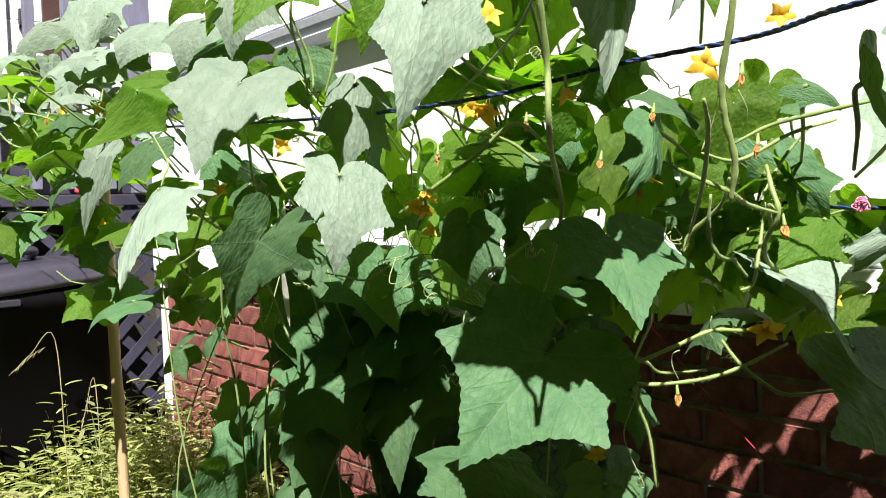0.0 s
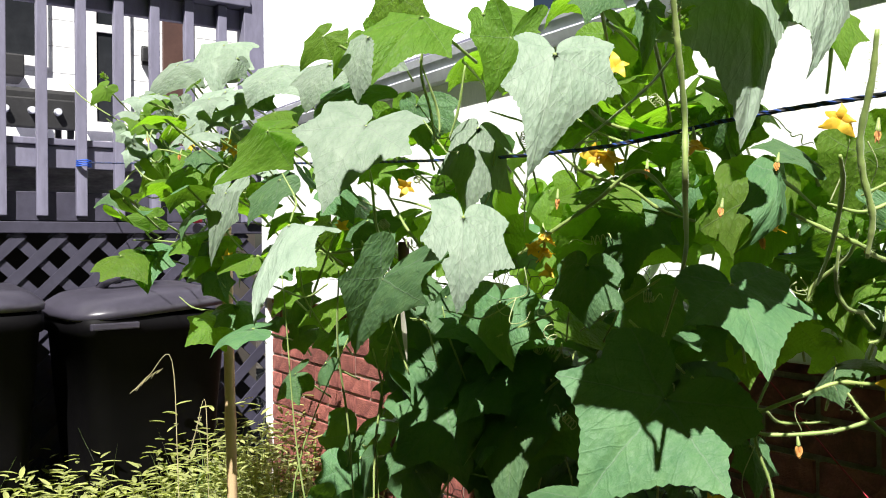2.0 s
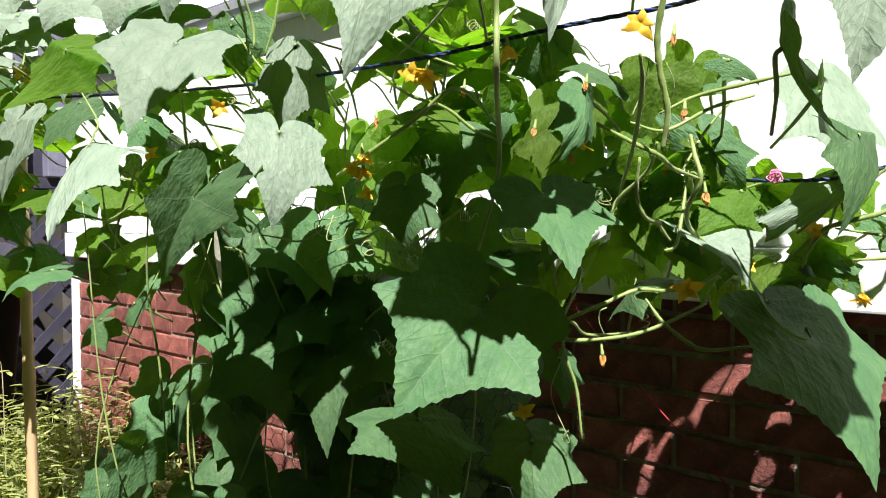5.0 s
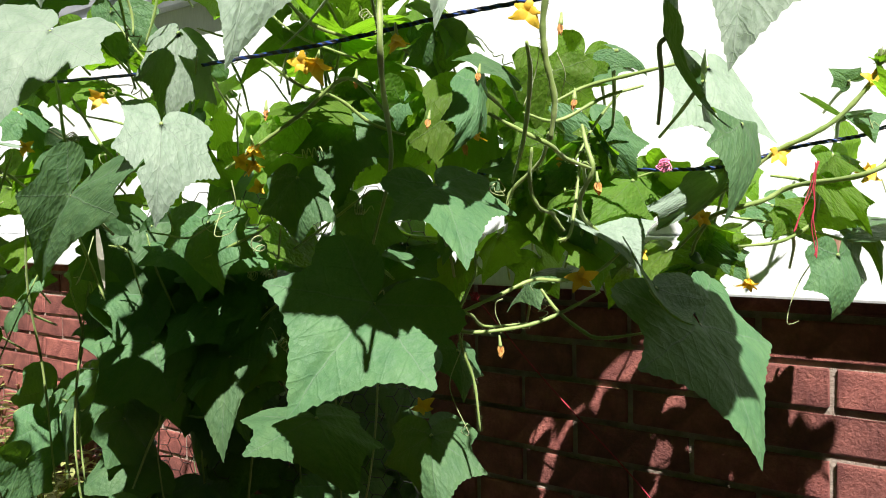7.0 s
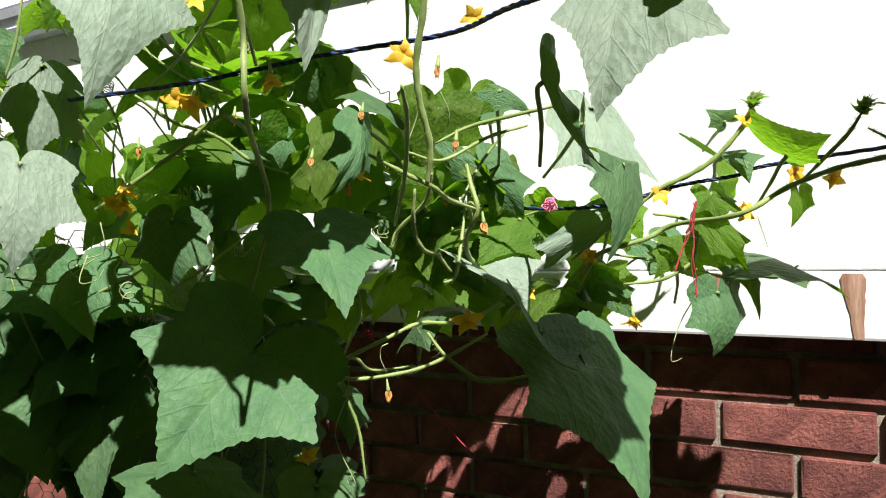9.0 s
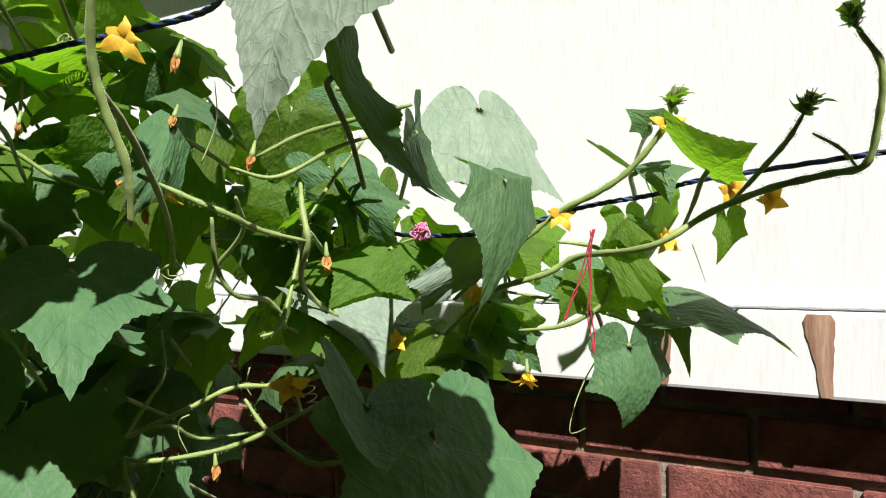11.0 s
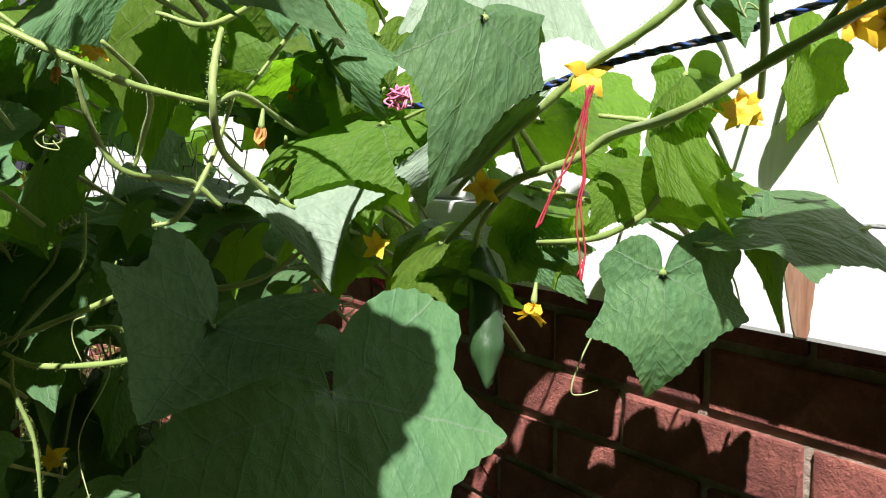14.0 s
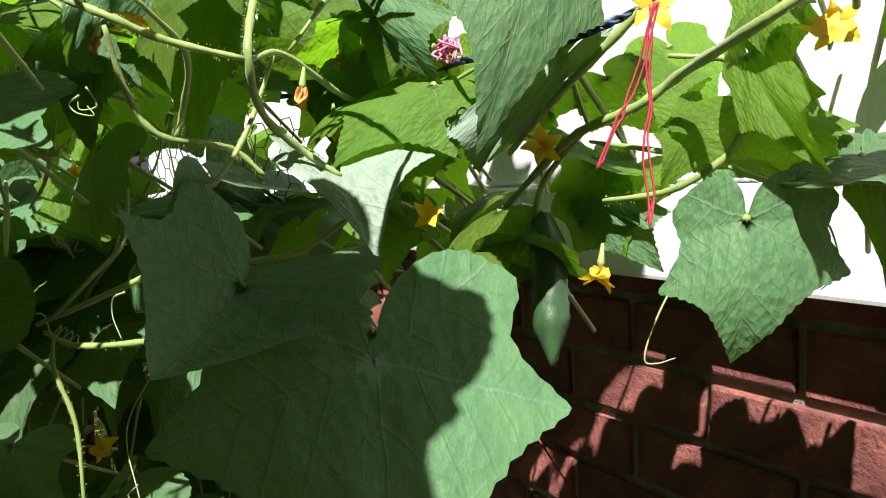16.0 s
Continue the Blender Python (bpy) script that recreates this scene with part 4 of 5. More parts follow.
leaf((1.212, 0.456, 1.171), (1.240, 0.406, 1.119), (1.196, 0.462, 1.130), (1.250, 0.406, 1.167), 0.01, 0.5)
leaf((1.175, 0.535, 1.208), (1.198, 0.488, 1.158), (1.162, 0.539, 1.171), (1.219, 0.481, 1.205), 0.01, 0.5, yellowish=True)
leaf((1.190, 0.420, 1.150), (1.199, 0.386, 1.125), (1.173, 0.430, 1.139), (1.196, 0.391, 1.146), 0.006, 0.5, yellowish=True)
leaf((1.146, 0.519, 1.124), (1.168, 0.473, 1.072), (1.133, 0.523, 1.086), (1.174, 0.475, 1.113), 0.01, 0.5)
leaf((1.214, 0.512, 1.228), (1.228, 0.482, 1.171), (1.193, 0.521, 1.197), (1.242, 0.479, 1.218), 0.01, 0.5, yellowish=True)
leaf((1.066, 0.630, 1.185), (1.038, 0.617, 1.128), (1.019, 0.658, 1.158), (1.077, 0.595, 1.158), 0.01, 0.5)
leaf((0.713, 0.799, 1.530), (0.688, 0.792, 1.482), (0.686, 0.817, 1.511), (0.740, 0.781, 1.506), 0.006, 0.5)
leaf((0.693, 0.705, 1.478), (0.673, 0.695, 1.411), (0.679, 0.714, 1.455), (0.710, 0.694, 1.458), 0.008, 0.5)
leaf((0.871, 0.612, 1.471), (0.862, 0.595, 1.416), (0.863, 0.618, 1.447), (0.882, 0.582, 1.448), 0.008, 0.5, yellowish=True)
leaf((0.665, 0.950, 1.528), (0.670, 0.935, 1.469), (0.652, 0.959, 1.500), (0.717, 0.904, 1.503), 0.008, 0.5, yellowish=True)
leaf((0.895, 0.735, 1.000), (0.881, 0.717, 0.941), (0.876, 0.749, 0.977), (0.917, 0.715, 0.968), 0.008, 0.5)
leaf((1.142, 0.365, 1.227), (1.147, 0.361, 1.176), (1.129, 0.382, 1.209), (1.158, 0.346, 1.213), 0.008, 0.6, yellowish=True)
leaf((1.154, 0.385, 1.175), (1.179, 0.349, 1.133), (1.132, 0.407, 1.142), (1.185, 0.344, 1.160), 0.008, 0.6, yellowish=True)
leaf((1.148, 0.421, 1.172), (1.130, 0.435, 1.127), (1.130, 0.438, 1.161), (1.151, 0.415, 1.135), 0.008, 0.6, yellowish=True)

stem(0.0028, (0.789, 0.609, 1.270), (0.822, 0.585, 1.250), (0.843, 0.569, 1.238), (0.875, 0.570, 1.226), (0.919, 0.563, 1.216))
stem(0.003, (0.936, 0.583, 1.267), (0.927, 0.573, 1.244), (0.921, 0.562, 1.215), (0.935, 0.585, 1.185), (0.964, 0.599, 1.163), (0.989, 0.592, 1.144))
stem(0.0025, (0.921, 0.562, 1.215), (0.952, 0.590, 1.224), (1.001, 0.615, 1.202), (1.031, 0.630, 1.194))
stem(0.0025, (0.844, 0.592, 1.237), (0.856, 0.603, 1.199), (0.872, 0.602, 1.174), (0.904, 0.604, 1.167), (0.924, 0.614, 1.163), (0.942, 0.611, 1.146))
stem(0.0033, (1.079, 0.520, 1.154), (1.089, 0.487, 1.184), (1.103, 0.451, 1.213), (1.115, 0.421, 1.237), (1.120, 0.384, 1.253), (1.128, 0.356, 1.272), (1.134, 0.326, 1.306), (1.135, 0.317, 1.325))
stem(0.0034, (1.084, 0.536, 1.118), (1.106, 0.502, 1.156), (1.107, 0.472, 1.168), (1.116, 0.437, 1.178), (1.122, 0.405, 1.194), (1.084, 0.321, 1.203), (1.105, 0.274, 1.231), (1.103, 0.226, 1.248), (1.103, 0.185, 1.256), (1.101, 0.157, 1.262), (1.095, 0.147, 1.294), (1.086, 0.143, 1.331), (1.077, 0.157, 1.359))
stem(0.0026, (1.107, 0.261, 1.236), (1.102, 0.233, 1.263), (1.094, 0.211, 1.284), (1.094, 0.199, 1.303))
stem(0.0018, (1.101, 0.163, 1.260), (1.099, 0.174, 1.275), (1.096, 0.193, 1.288))
stem(0.0026, (1.100, 0.523, 1.101), (1.100, 0.515, 1.131), (1.114, 0.497, 1.160), (1.107, 0.472, 1.168))
stem(0.0021, (1.107, 0.472, 1.168), (1.098, 0.477, 1.199), (1.079, 0.469, 1.228), (1.058, 0.450, 1.257))
stem(0.0025, (1.140, 0.437, 1.208), (1.161, 0.411, 1.203), (1.163, 0.396, 1.194), (1.155, 0.386, 1.176), (1.142, 0.392, 1.148), (1.128, 0.423, 1.128), (1.114, 0.468, 1.122))
stem(0.0021, (1.123, 0.491, 1.160), (1.131, 0.448, 1.153), (1.145, 0.414, 1.147), (1.156, 0.395, 1.154))
stem(0.0023, (1.133, 0.384, 1.140), (1.134, 0.346, 1.129), (1.153, 0.321, 1.131), (1.170, 0.297, 1.129), (1.197, 0.280, 1.141))
stem(0.0024, (0.800, 0.682, 1.051), (0.827, 0.665, 1.063), (0.857, 0.642, 1.078), (0.885, 0.619, 1.092), (0.920, 0.599, 1.090), (0.955, 0.578, 1.097), (0.989, 0.558, 1.123))
stem(0.0024, (0.804, 0.674, 1.047), (0.824, 0.662, 1.037), (0.865, 0.620, 1.042), (0.896, 0.591, 1.055), (0.938, 0.563, 1.077))
stem(0.0025, (1.027, 0.633, 1.194), (1.048, 0.597, 1.213), (1.054, 0.571, 1.232))
stem(0.0021, (1.048, 0.644, 1.206), (1.072, 0.604, 1.206), (1.086, 0.560, 1.218))
stem(0.0027, (0.518, 0.524, 1.448), (0.534, 0.532, 1.406), (0.541, 0.535, 1.383), (0.559, 0.545, 1.336), (0.573, 0.557, 1.277), (0.756, 0.714, 1.223), (0.790, 0.775, 1.134))
stem(0.0016, (0.551, 0.547, 1.387), (0.610, 0.628, 1.381), (0.687, 0.757, 1.372), (0.713, 0.848, 1.350))
stem(0.0030, (0.646, 0.442, 1.395), (0.653, 0.450, 1.361), (0.660, 0.463, 1.321), (0.668, 0.466, 1.293), (0.681, 0.466, 1.260), (0.689, 0.475, 1.228))
stem(0.0025, (0.681, 0.492, 1.310), (0.714, 0.510, 1.286), (0.772, 0.555, 1.241), (0.809, 0.594, 1.199))
stem(0.0028, (0.761, 0.714, 1.270), (0.784, 0.803, 1.327), (0.772, 0.868, 1.292), (0.750, 0.929, 1.254), (0.733, 0.968, 1.228))
stem(0.0024, (0.889, 0.611, 1.082), (0.895, 0.594, 1.058), (0.905, 0.570, 1.037), (0.914, 0.550, 1.028), (0.945, 0.511, 1.033))
stem(0.0018, (0.809, 0.670, 1.055), (0.835, 0.674, 1.080), (0.859, 0.679, 1.104), (0.866, 0.690, 1.141))
stem(0.0018, (0.809, 0.667, 1.043), (0.808, 0.662, 1.022), (0.818, 0.654, 0.985), (0.819, 0.647, 0.930))
stem(0.0025, (0.946, 0.466, 1.324), (0.940, 0.523, 1.317), (0.928, 0.573, 1.308), (0.905, 0.604, 1.290))
stem(0.0025, (0.911, 0.646, 1.284), (0.943, 0.619, 1.275), (0.984, 0.581, 1.302), (1.012, 0.543, 1.315))
stem(0.0021, (0.962, 0.607, 1.229), (0.997, 0.596, 1.277), (1.015, 0.574, 1.311))
stem(0.0025, (0.859, 0.580, 1.253), (0.895, 0.613, 1.226), (0.900, 0.655, 1.195), (0.895, 0.660, 1.175))
stem(0.0021, (0.948, 0.592, 1.227), (0.925, 0.587, 1.175), (0.902, 0.581, 1.143), (0.886, 0.586, 1.137))
stem(0.0028, (0.792, 0.829, 1.149), (0.789, 0.777, 1.118), (0.786, 0.740, 1.096))
stem(0.0026, (0.732, 0.889, 1.353), (0.775, 0.878, 1.327), (0.825, 0.862, 1.313), (0.863, 0.842, 1.284), (0.895, 0.814, 1.269))
stem(0.0028, (0.685, 0.801, 1.403), (0.728, 0.803, 1.380), (0.775, 0.789, 1.369))
stem(0.0021, (0.600, 0.981, 1.507), (0.605, 1.000, 1.459), (0.623, 1.008, 1.415), (0.627, 1.003, 1.374))
stem(0.002, (0.604, 1.001, 1.472), (0.636, 1.011, 1.417), (0.638, 1.008, 1.382))
stem(0.0021, (0.677, 1.006, 1.476), (0.674, 1.018, 1.421), (0.669, 1.033, 1.381))
stem(0.0023, (0.570, 2.327, 1.465), (0.618, 2.222, 1.444), (0.664, 2.118, 1.429), (0.689, 1.966, 1.410))
stem(0.002, (0.502, 2.048, 1.259), (0.548, 1.971, 1.256), (0.596, 1.905, 1.250), (0.645, 1.865, 1.263))
stem(0.0016, (0.614, 2.078, 1.127), (0.642, 2.054, 1.101), (0.689, 2.014, 1.095))
stem(0.0025, (0.648, 1.220, 1.371), (0.652, 1.214, 1.330), (0.655, 1.208, 1.274), (0.694, 1.237, 1.199))
stem(0.0025, (0.619, 1.366, 1.237), (0.644, 1.319, 1.231), (0.668, 1.273, 1.238))
stem(0.0023, (0.768, 1.428, 1.059), (0.779, 1.414, 0.981), (0.767, 1.419, 0.884), (0.771, 1.408, 0.745))
stem(0.0023, (0.701, 1.426, 1.199), (0.719, 1.468, 1.061), (0.753, 1.497, 0.914), (0.759, 1.482, 0.732))
stem(0.0025, (0.851, 1.163, 1.035), (0.869, 1.208, 0.937), (0.835, 1.295, 0.835), (0.801, 1.318, 0.742))
stem(0.0021, (0.894, 0.939, 1.160), (0.894, 1.000, 1.078), (0.866, 1.084, 1.007), (0.862, 1.144, 0.860))
stem(0.0021, (0.871, 0.731, 1.047), (0.892, 0.714, 1.047), (0.923, 0.714, 1.029), (0.964, 0.679, 1.030))
stem(0.0021, (0.490, 2.734, 1.719), (0.519, 2.680, 1.672), (0.555, 2.633, 1.636), (0.599, 2.485, 1.572), (0.649, 2.334, 1.504))
stem(0.0023, (0.574, 2.264, 1.443), (0.616, 2.117, 1.426), (0.668, 2.024, 1.420))
flower((0.701, 0.654, 1.341), "hanging")
flower((0.715, 0.513, 1.344), "open")
flower((1.096, 0.450, 1.084), "hanging")
flower((0.780, 0.850, 1.354), "hanging")
flower((0.765, 0.861, 1.348), "open")
flower((0.666, 1.137, 1.326), "open")
flower((0.661, 1.333, 1.275), "open")
flower((0.749, 0.935, 1.255), "hanging")
flower((0.737, 0.943, 1.236), "open")
flower((0.813, 0.499, 1.393), "open")
flower((0.732, 0.790, 1.440), "open")
flower((0.606, 2.303, 1.545), "open")
flower((0.638, 2.277, 1.563), "open")
flower((0.619, 1.755, 1.221), "open")
flower((0.659, 2.126, 1.487), "open")
flower((0.891, 0.891, 1.166), "open")
flower((0.860, 0.972, 1.159), "open")
flower((1.145, 0.330, 1.203), "open")
flower((1.169, 0.278, 1.251), "open")
flower((0.878, 0.695, 1.266), "hanging")
flower((1.043, 0.564, 1.115), "open")
flower((1.098, 0.508, 1.158), "open")
flower((1.115, 0.421, 1.232), "open")
flower((1.134, 0.323, 1.310), "open")
flower((1.117, 0.232, 1.240), "open")
flower((1.151, 0.332, 1.210), "open")
flower((0.959, 0.576, 1.201), "wilted")
flower((0.838, 0.537, 1.281), "wilted")
flower((0.738, 0.493, 1.333), "wilted")
flower((0.880, 0.763, 1.283), "wilted")
flower((0.814, 0.820, 1.331), "wilted")
flower((0.889, 0.693, 1.332), "wilted")
flower((1.024, 0.665, 1.238), "wilted")
flower((0.851, 0.686, 1.246), "wilted")
flower((1.007, 0.646, 1.185), "wilted")
flower((0.719, 0.839, 1.429), "wilted")
flower((0.763, 0.925, 1.299), "wilted")
flower((0.920, 0.689, 1.006), "wilted")
flower((0.844, 0.750, 0.938), "open")
flower((0.900, 0.566, 1.096), "open")
flower((0.747, 0.932, 1.237), "hanging")
flower((0.770, 0.950, 1.204), "open")
tendril((0.675, 0.901, 1.177), (0.662, 0.897, 1.149), (0.669, 0.878, 1.151), (0.675, 0.874, 1.162))
tendril((0.652, 1.139, 1.147), (0.636, 1.137, 1.106), (0.623, 1.133, 1.087), (0.628, 1.130, 1.096), (0.621, 1.136, 1.096))
tendril((0.885, 0.719, 1.040), (0.882, 0.720, 1.007), (0.862, 0.722, 0.971), (0.856, 0.712, 0.948), (0.860, 0.694, 0.912), (0.853, 0.700, 0.915), (0.860, 0.695, 0.924))
tendril((0.929, 0.648, 1.101), (0.926, 0.650, 1.085), (0.929, 0.647, 1.075))
tendril((0.693, 1.881, 1.092), (0.727, 1.850, 1.038), (0.734, 1.844, 1.032), (0.728, 1.849, 1.037))
tendril((0.549, 2.011, 1.292), (0.560, 2.004, 1.333), (0.593, 1.975, 1.308), (0.579, 1.984, 1.256))
tendril((1.122, 0.375, 1.118), (1.106, 0.392, 1.086), (1.093, 0.400, 1.058), (1.086, 0.402, 1.037), (1.092, 0.399, 1.034), (1.100, 0.393, 1.037))
tendril((1.134, 0.328, 1.272), (1.139, 0.323, 1.256), (1.145, 0.319, 1.259), (1.140, 0.323, 1.264), (1.138, 0.324, 1.259))
tendril((0.832, 0.632, 1.200), (0.826, 0.635, 1.195), (0.830, 0.632, 1.189), (0.839, 0.625, 1.187), (0.836, 0.628, 1.193))
tendril((0.836, 0.630, 1.205), (0.841, 0.625, 1.193), (0.832, 0.631, 1.191), (0.831, 0.632, 1.196))
tendril((0.852, 0.638, 1.073), (0.845, 0.642, 1.069), (0.844, 0.642, 1.057), (0.848, 0.637, 1.042))
tendril((1.224, 0.331, 1.202), (1.229, 0.325, 1.179), (1.232, 0.321, 1.163))
tendril((1.169, 0.356, 1.113), (1.174, 0.351, 1.103), (1.176, 0.348, 1.082), (1.167, 0.353, 1.072))
tendril((1.059, 0.158, 1.413), (1.061, 0.154, 1.387), (1.062, 0.152, 1.362))
tendril((0.844, 0.602, 1.281), (0.852, 0.592, 1.314), (0.839, 0.577, 1.343))
tendril((0.718, 0.937, 1.213), (0.718, 0.934, 1.179), (0.696, 0.964, 1.169), (0.700, 0.958, 1.152), (0.707, 0.931, 1.154))
tendril((0.920, 0.605, 1.349), (0.929, 0.600, 1.325), (0.942, 0.615, 1.302))

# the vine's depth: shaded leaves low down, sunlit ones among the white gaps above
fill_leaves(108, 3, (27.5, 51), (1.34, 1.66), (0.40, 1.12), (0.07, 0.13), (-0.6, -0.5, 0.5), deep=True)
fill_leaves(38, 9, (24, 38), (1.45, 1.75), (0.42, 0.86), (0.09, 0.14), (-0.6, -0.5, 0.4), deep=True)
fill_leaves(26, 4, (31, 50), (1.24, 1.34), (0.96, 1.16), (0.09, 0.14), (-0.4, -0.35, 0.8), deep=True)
fill_leaves(28, 5, (24, 40), (1.46, 1.70), (1.10, 1.50), (0.07, 0.12), (-0.5, -0.4, 0.6), yellowish=0.8, deep=True)
fill_leaves(12, 15, (40, 52), (1.18, 1.38), (1.12, 1.48), (0.06, 0.11), (-0.5, -0.4, 0.6), yellowish=0.9, deep=True)
fill_leaves(20, 6, (52, 61), (1.12, 1.30), (1.06, 1.30), (0.05, 0.09), (-0.5, -0.4, 0.6), yellowish=0.8)
fill_leaves(40, 7, (11, 27), (1.6, 2.2), (1.22, 1.54), (0.06, 0.10), (-0.3, -0.2, 0.85), yellowish=0.5)
fill_leaves(14, 8, (20, 30), (1.45, 1.9), (0.60, 1.12), (0.05, 0.09), (-0.7, -0.2, 0.3))
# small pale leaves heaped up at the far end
fill_leaves(46, 51, (12, 22), (1.75, 2.35), (1.44, 1.64), (0.045, 0.075), (-0.4, -0.5, 0.75), yellowish=0.25, lit_pale=0.75)
# leaves seen against the light, leaning away over the rope
fill_leaves(20, 31, (42, 58), (1.08, 1.24), (1.22, 1.46), (0.06, 0.11), (0.35, 0.30, 0.85), yellowish=0.9)
fill_leaves(12, 32, (58, 66), (1.08, 1.18), (1.20, 1.40), (0.06, 0.09), (0.35, 0.30, 0.85), yellowish=0.9)
fill_leaves(16, 33, (60, 70), (1.06, 1.18), (1.08, 1.20), (0.05, 0.08), (-0.3, -0.3, 0.85), yellowish=0.6)
fill_leaves(9, 36, (38, 56), (0.98, 1.25), (1.41, 1.56), (0.06, 0.10), (0.35, 0.30, 0.85), yellowish=0.9)
fill_leaves(11, 35, (26, 46), (1.3, 1.65), (1.44, 1.66), (0.06, 0.10), (0.35, 0.30, 0.85), yellowish=0.9)
fill_leaves(14, 34, (20, 42), (1.45, 1.7), (1.25, 1.50), (0.07, 0.11), (0.35, 0.30, 0.85), yellowish=0.8)
fill_leaves(14, 41, (16, 25), (1.55, 1.95), (1.04, 1.30), (0.06, 0.10), (-0.5, -0.3, 0.7), yellowish=0.4)
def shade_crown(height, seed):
    """Adds leaves above the view to keep the vine's depth dark, with gaps where the front leaves stand in the sun."""
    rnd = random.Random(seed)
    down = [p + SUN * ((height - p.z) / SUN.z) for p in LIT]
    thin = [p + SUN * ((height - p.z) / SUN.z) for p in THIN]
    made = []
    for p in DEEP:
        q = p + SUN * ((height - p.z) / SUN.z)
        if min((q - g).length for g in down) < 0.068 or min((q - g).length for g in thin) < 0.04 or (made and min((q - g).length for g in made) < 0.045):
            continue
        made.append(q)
        shade_leaf(q + SUN * rnd.uniform(0, 0.1), rnd.uniform(0.08, 0.105), rnd.uniform(0, 6))
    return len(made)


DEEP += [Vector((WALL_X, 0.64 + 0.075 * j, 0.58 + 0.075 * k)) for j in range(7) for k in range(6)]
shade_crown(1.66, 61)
# more leaves added overhead, out of view, each set to shade a spot below
shade_leaf((0.964, 0.051, 1.56), 0.085, 1.0)
shade_leaf((0.54, 0.54, 1.50), 0.13, 2.2)
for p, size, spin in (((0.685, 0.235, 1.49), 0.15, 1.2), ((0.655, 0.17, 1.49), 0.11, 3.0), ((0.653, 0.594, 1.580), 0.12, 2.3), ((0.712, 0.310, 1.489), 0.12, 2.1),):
    shade_leaf(p, size, spin)

rnd = random.Random(11)
for at_, up in (((1.135, 0.317, 1.325), (0, -0.3, 1)), ((1.094, 0.199, 1.303), (0, -0.5, 1)), ((1.077, 0.157, 1.359), (-0.3, 0.3, 1)), ((0.556, 2.55, 1.71), (-0.6, 0.2, 0.6)), ((0.543, 0.537, 1.40), (0, 0, 1))):
    shoot_tip(at_, up, rnd)
for _ in range(26):
    q, r = radians(rnd.uniform(26, 62)), rnd.uniform(0.95, 1.3)
    if q < radians(24):
        r += 0.6
    s = Vector((EYE_X + r * math.sin(q), EYE_Y + r * math.cos(q), rnd.uniform(1.0, 1.45)))
    if s.x < 1.22:
        coiled_tendril(s, (rnd.uniform(-0.05, 0.05), rnd.uniform(-0.06, 0.06), rnd.uniform(-0.08, 0.02)), rnd.randint(2, 5), rnd)
# thin side shoots through the upper tangle
for k in range(34):
    q, r = radians(rnd.uniform(20, 46)), rnd.uniform(1.05, 1.35)
    s = Vector((EYE_X + r * math.sin(q), EYE_Y + r * math.cos(q), rnd.uniform(1.1, 1.42)))
    if s.x > 1.2:
        continue
    d = Vector((rnd.uniform(-0.05, 0.05), rnd.uniform(-0.17, 0.17), rnd.uniform(-0.14, 0.14)))
    if s.x + d.x > 1.26:
        continue
    sag = Vector((rnd.uniform(-0.015, 0.015), rnd.uniform(-0.015, 0.015), rnd.uniform(-0.025, 0.025)))
    stem(rnd.uniform(0.0013, 0.0021), s, s + d * 0.35 + sag, s + d * 0.7 + sag * 0.5, s + d)
# the far end's tangle of pale shoots and small flowers
for k in range(46):
    q, r = radians(rnd.uniform(12, 19)), rnd.uniform(1.75, 2.3)
    s = Vector((EYE_X + r * math.sin(q), EYE_Y + r * math.cos(q), rnd.uniform(1.30, 1.52)))
    d = Vector((rnd.uniform(-0.09, 0.09), rnd.uniform(-0.16, 0.16), rnd.uniform(-0.09, 0.07)))
    sag = Vector((0, 0, rnd.uniform(-0.02, 0.02)))
    stem(rnd.uniform(0.0014, 0.0022), s, s + d * 0.35 + sag, s + d * 0.7 + sag, s + d)
    if k % 6 == 0:
        flower(s + d * 0.5 + sag, "open" if k % 4 else "wilted")
# bare stems down to the soil
for _ in range(16):
    q, r = radians(rnd.uniform(25, 50)), rnd.uniform(1.3, 1.55)
    x, y = EYE_X + r * math.sin(q), EYE_Y + r * math.cos(q)
    stem(rnd.uniform(0.0014, 0.0022), (x, y, 0.0), (x + rnd.uniform(-0.05, 0.05), y + rnd.uniform(-0.05, 0.05), 0.4), (x + rnd.uniform(-0.09, 0.09), y + rnd.uniform(-0.09, 0.09), 0.8), (x + rnd.uniform(-0.12, 0.12), y + rnd.uniform(-0.12, 0.12), 1.2))


# ---- fruit, ropes, threads, netting ----
def cucumber(top, bottom):
    bm = bmesh.new()
    a, b = Vector(top), Vector(bottom)
    pts, rad = [], []
    for k in range(25):
        f = k / 24
        pts.append(a.lerp(b, f) + Vector((0.004, 0.003, 0)) * math.sin(3 * f))
        rad.append(0.0122 * min(1, 0.45 + 3.2 * f) * min(1, 0.12 + 3.5 * (1 - f)))
    tube(bm, pts, rad, 20)
    rnd = random.Random(2)
    for v in list(bm.verts):
        if rnd.random() < 0.16:
            c = a.lerp(b, max(0, min(1, (v.co - a).dot(b - a) / (b - a).length_squared)))
            v.co += (v.co - c).normalized() * 0.0014
    part("cucumber", bm, FRUIT, PLANTS[2], "dark green cucumber hanging on the vine", True)


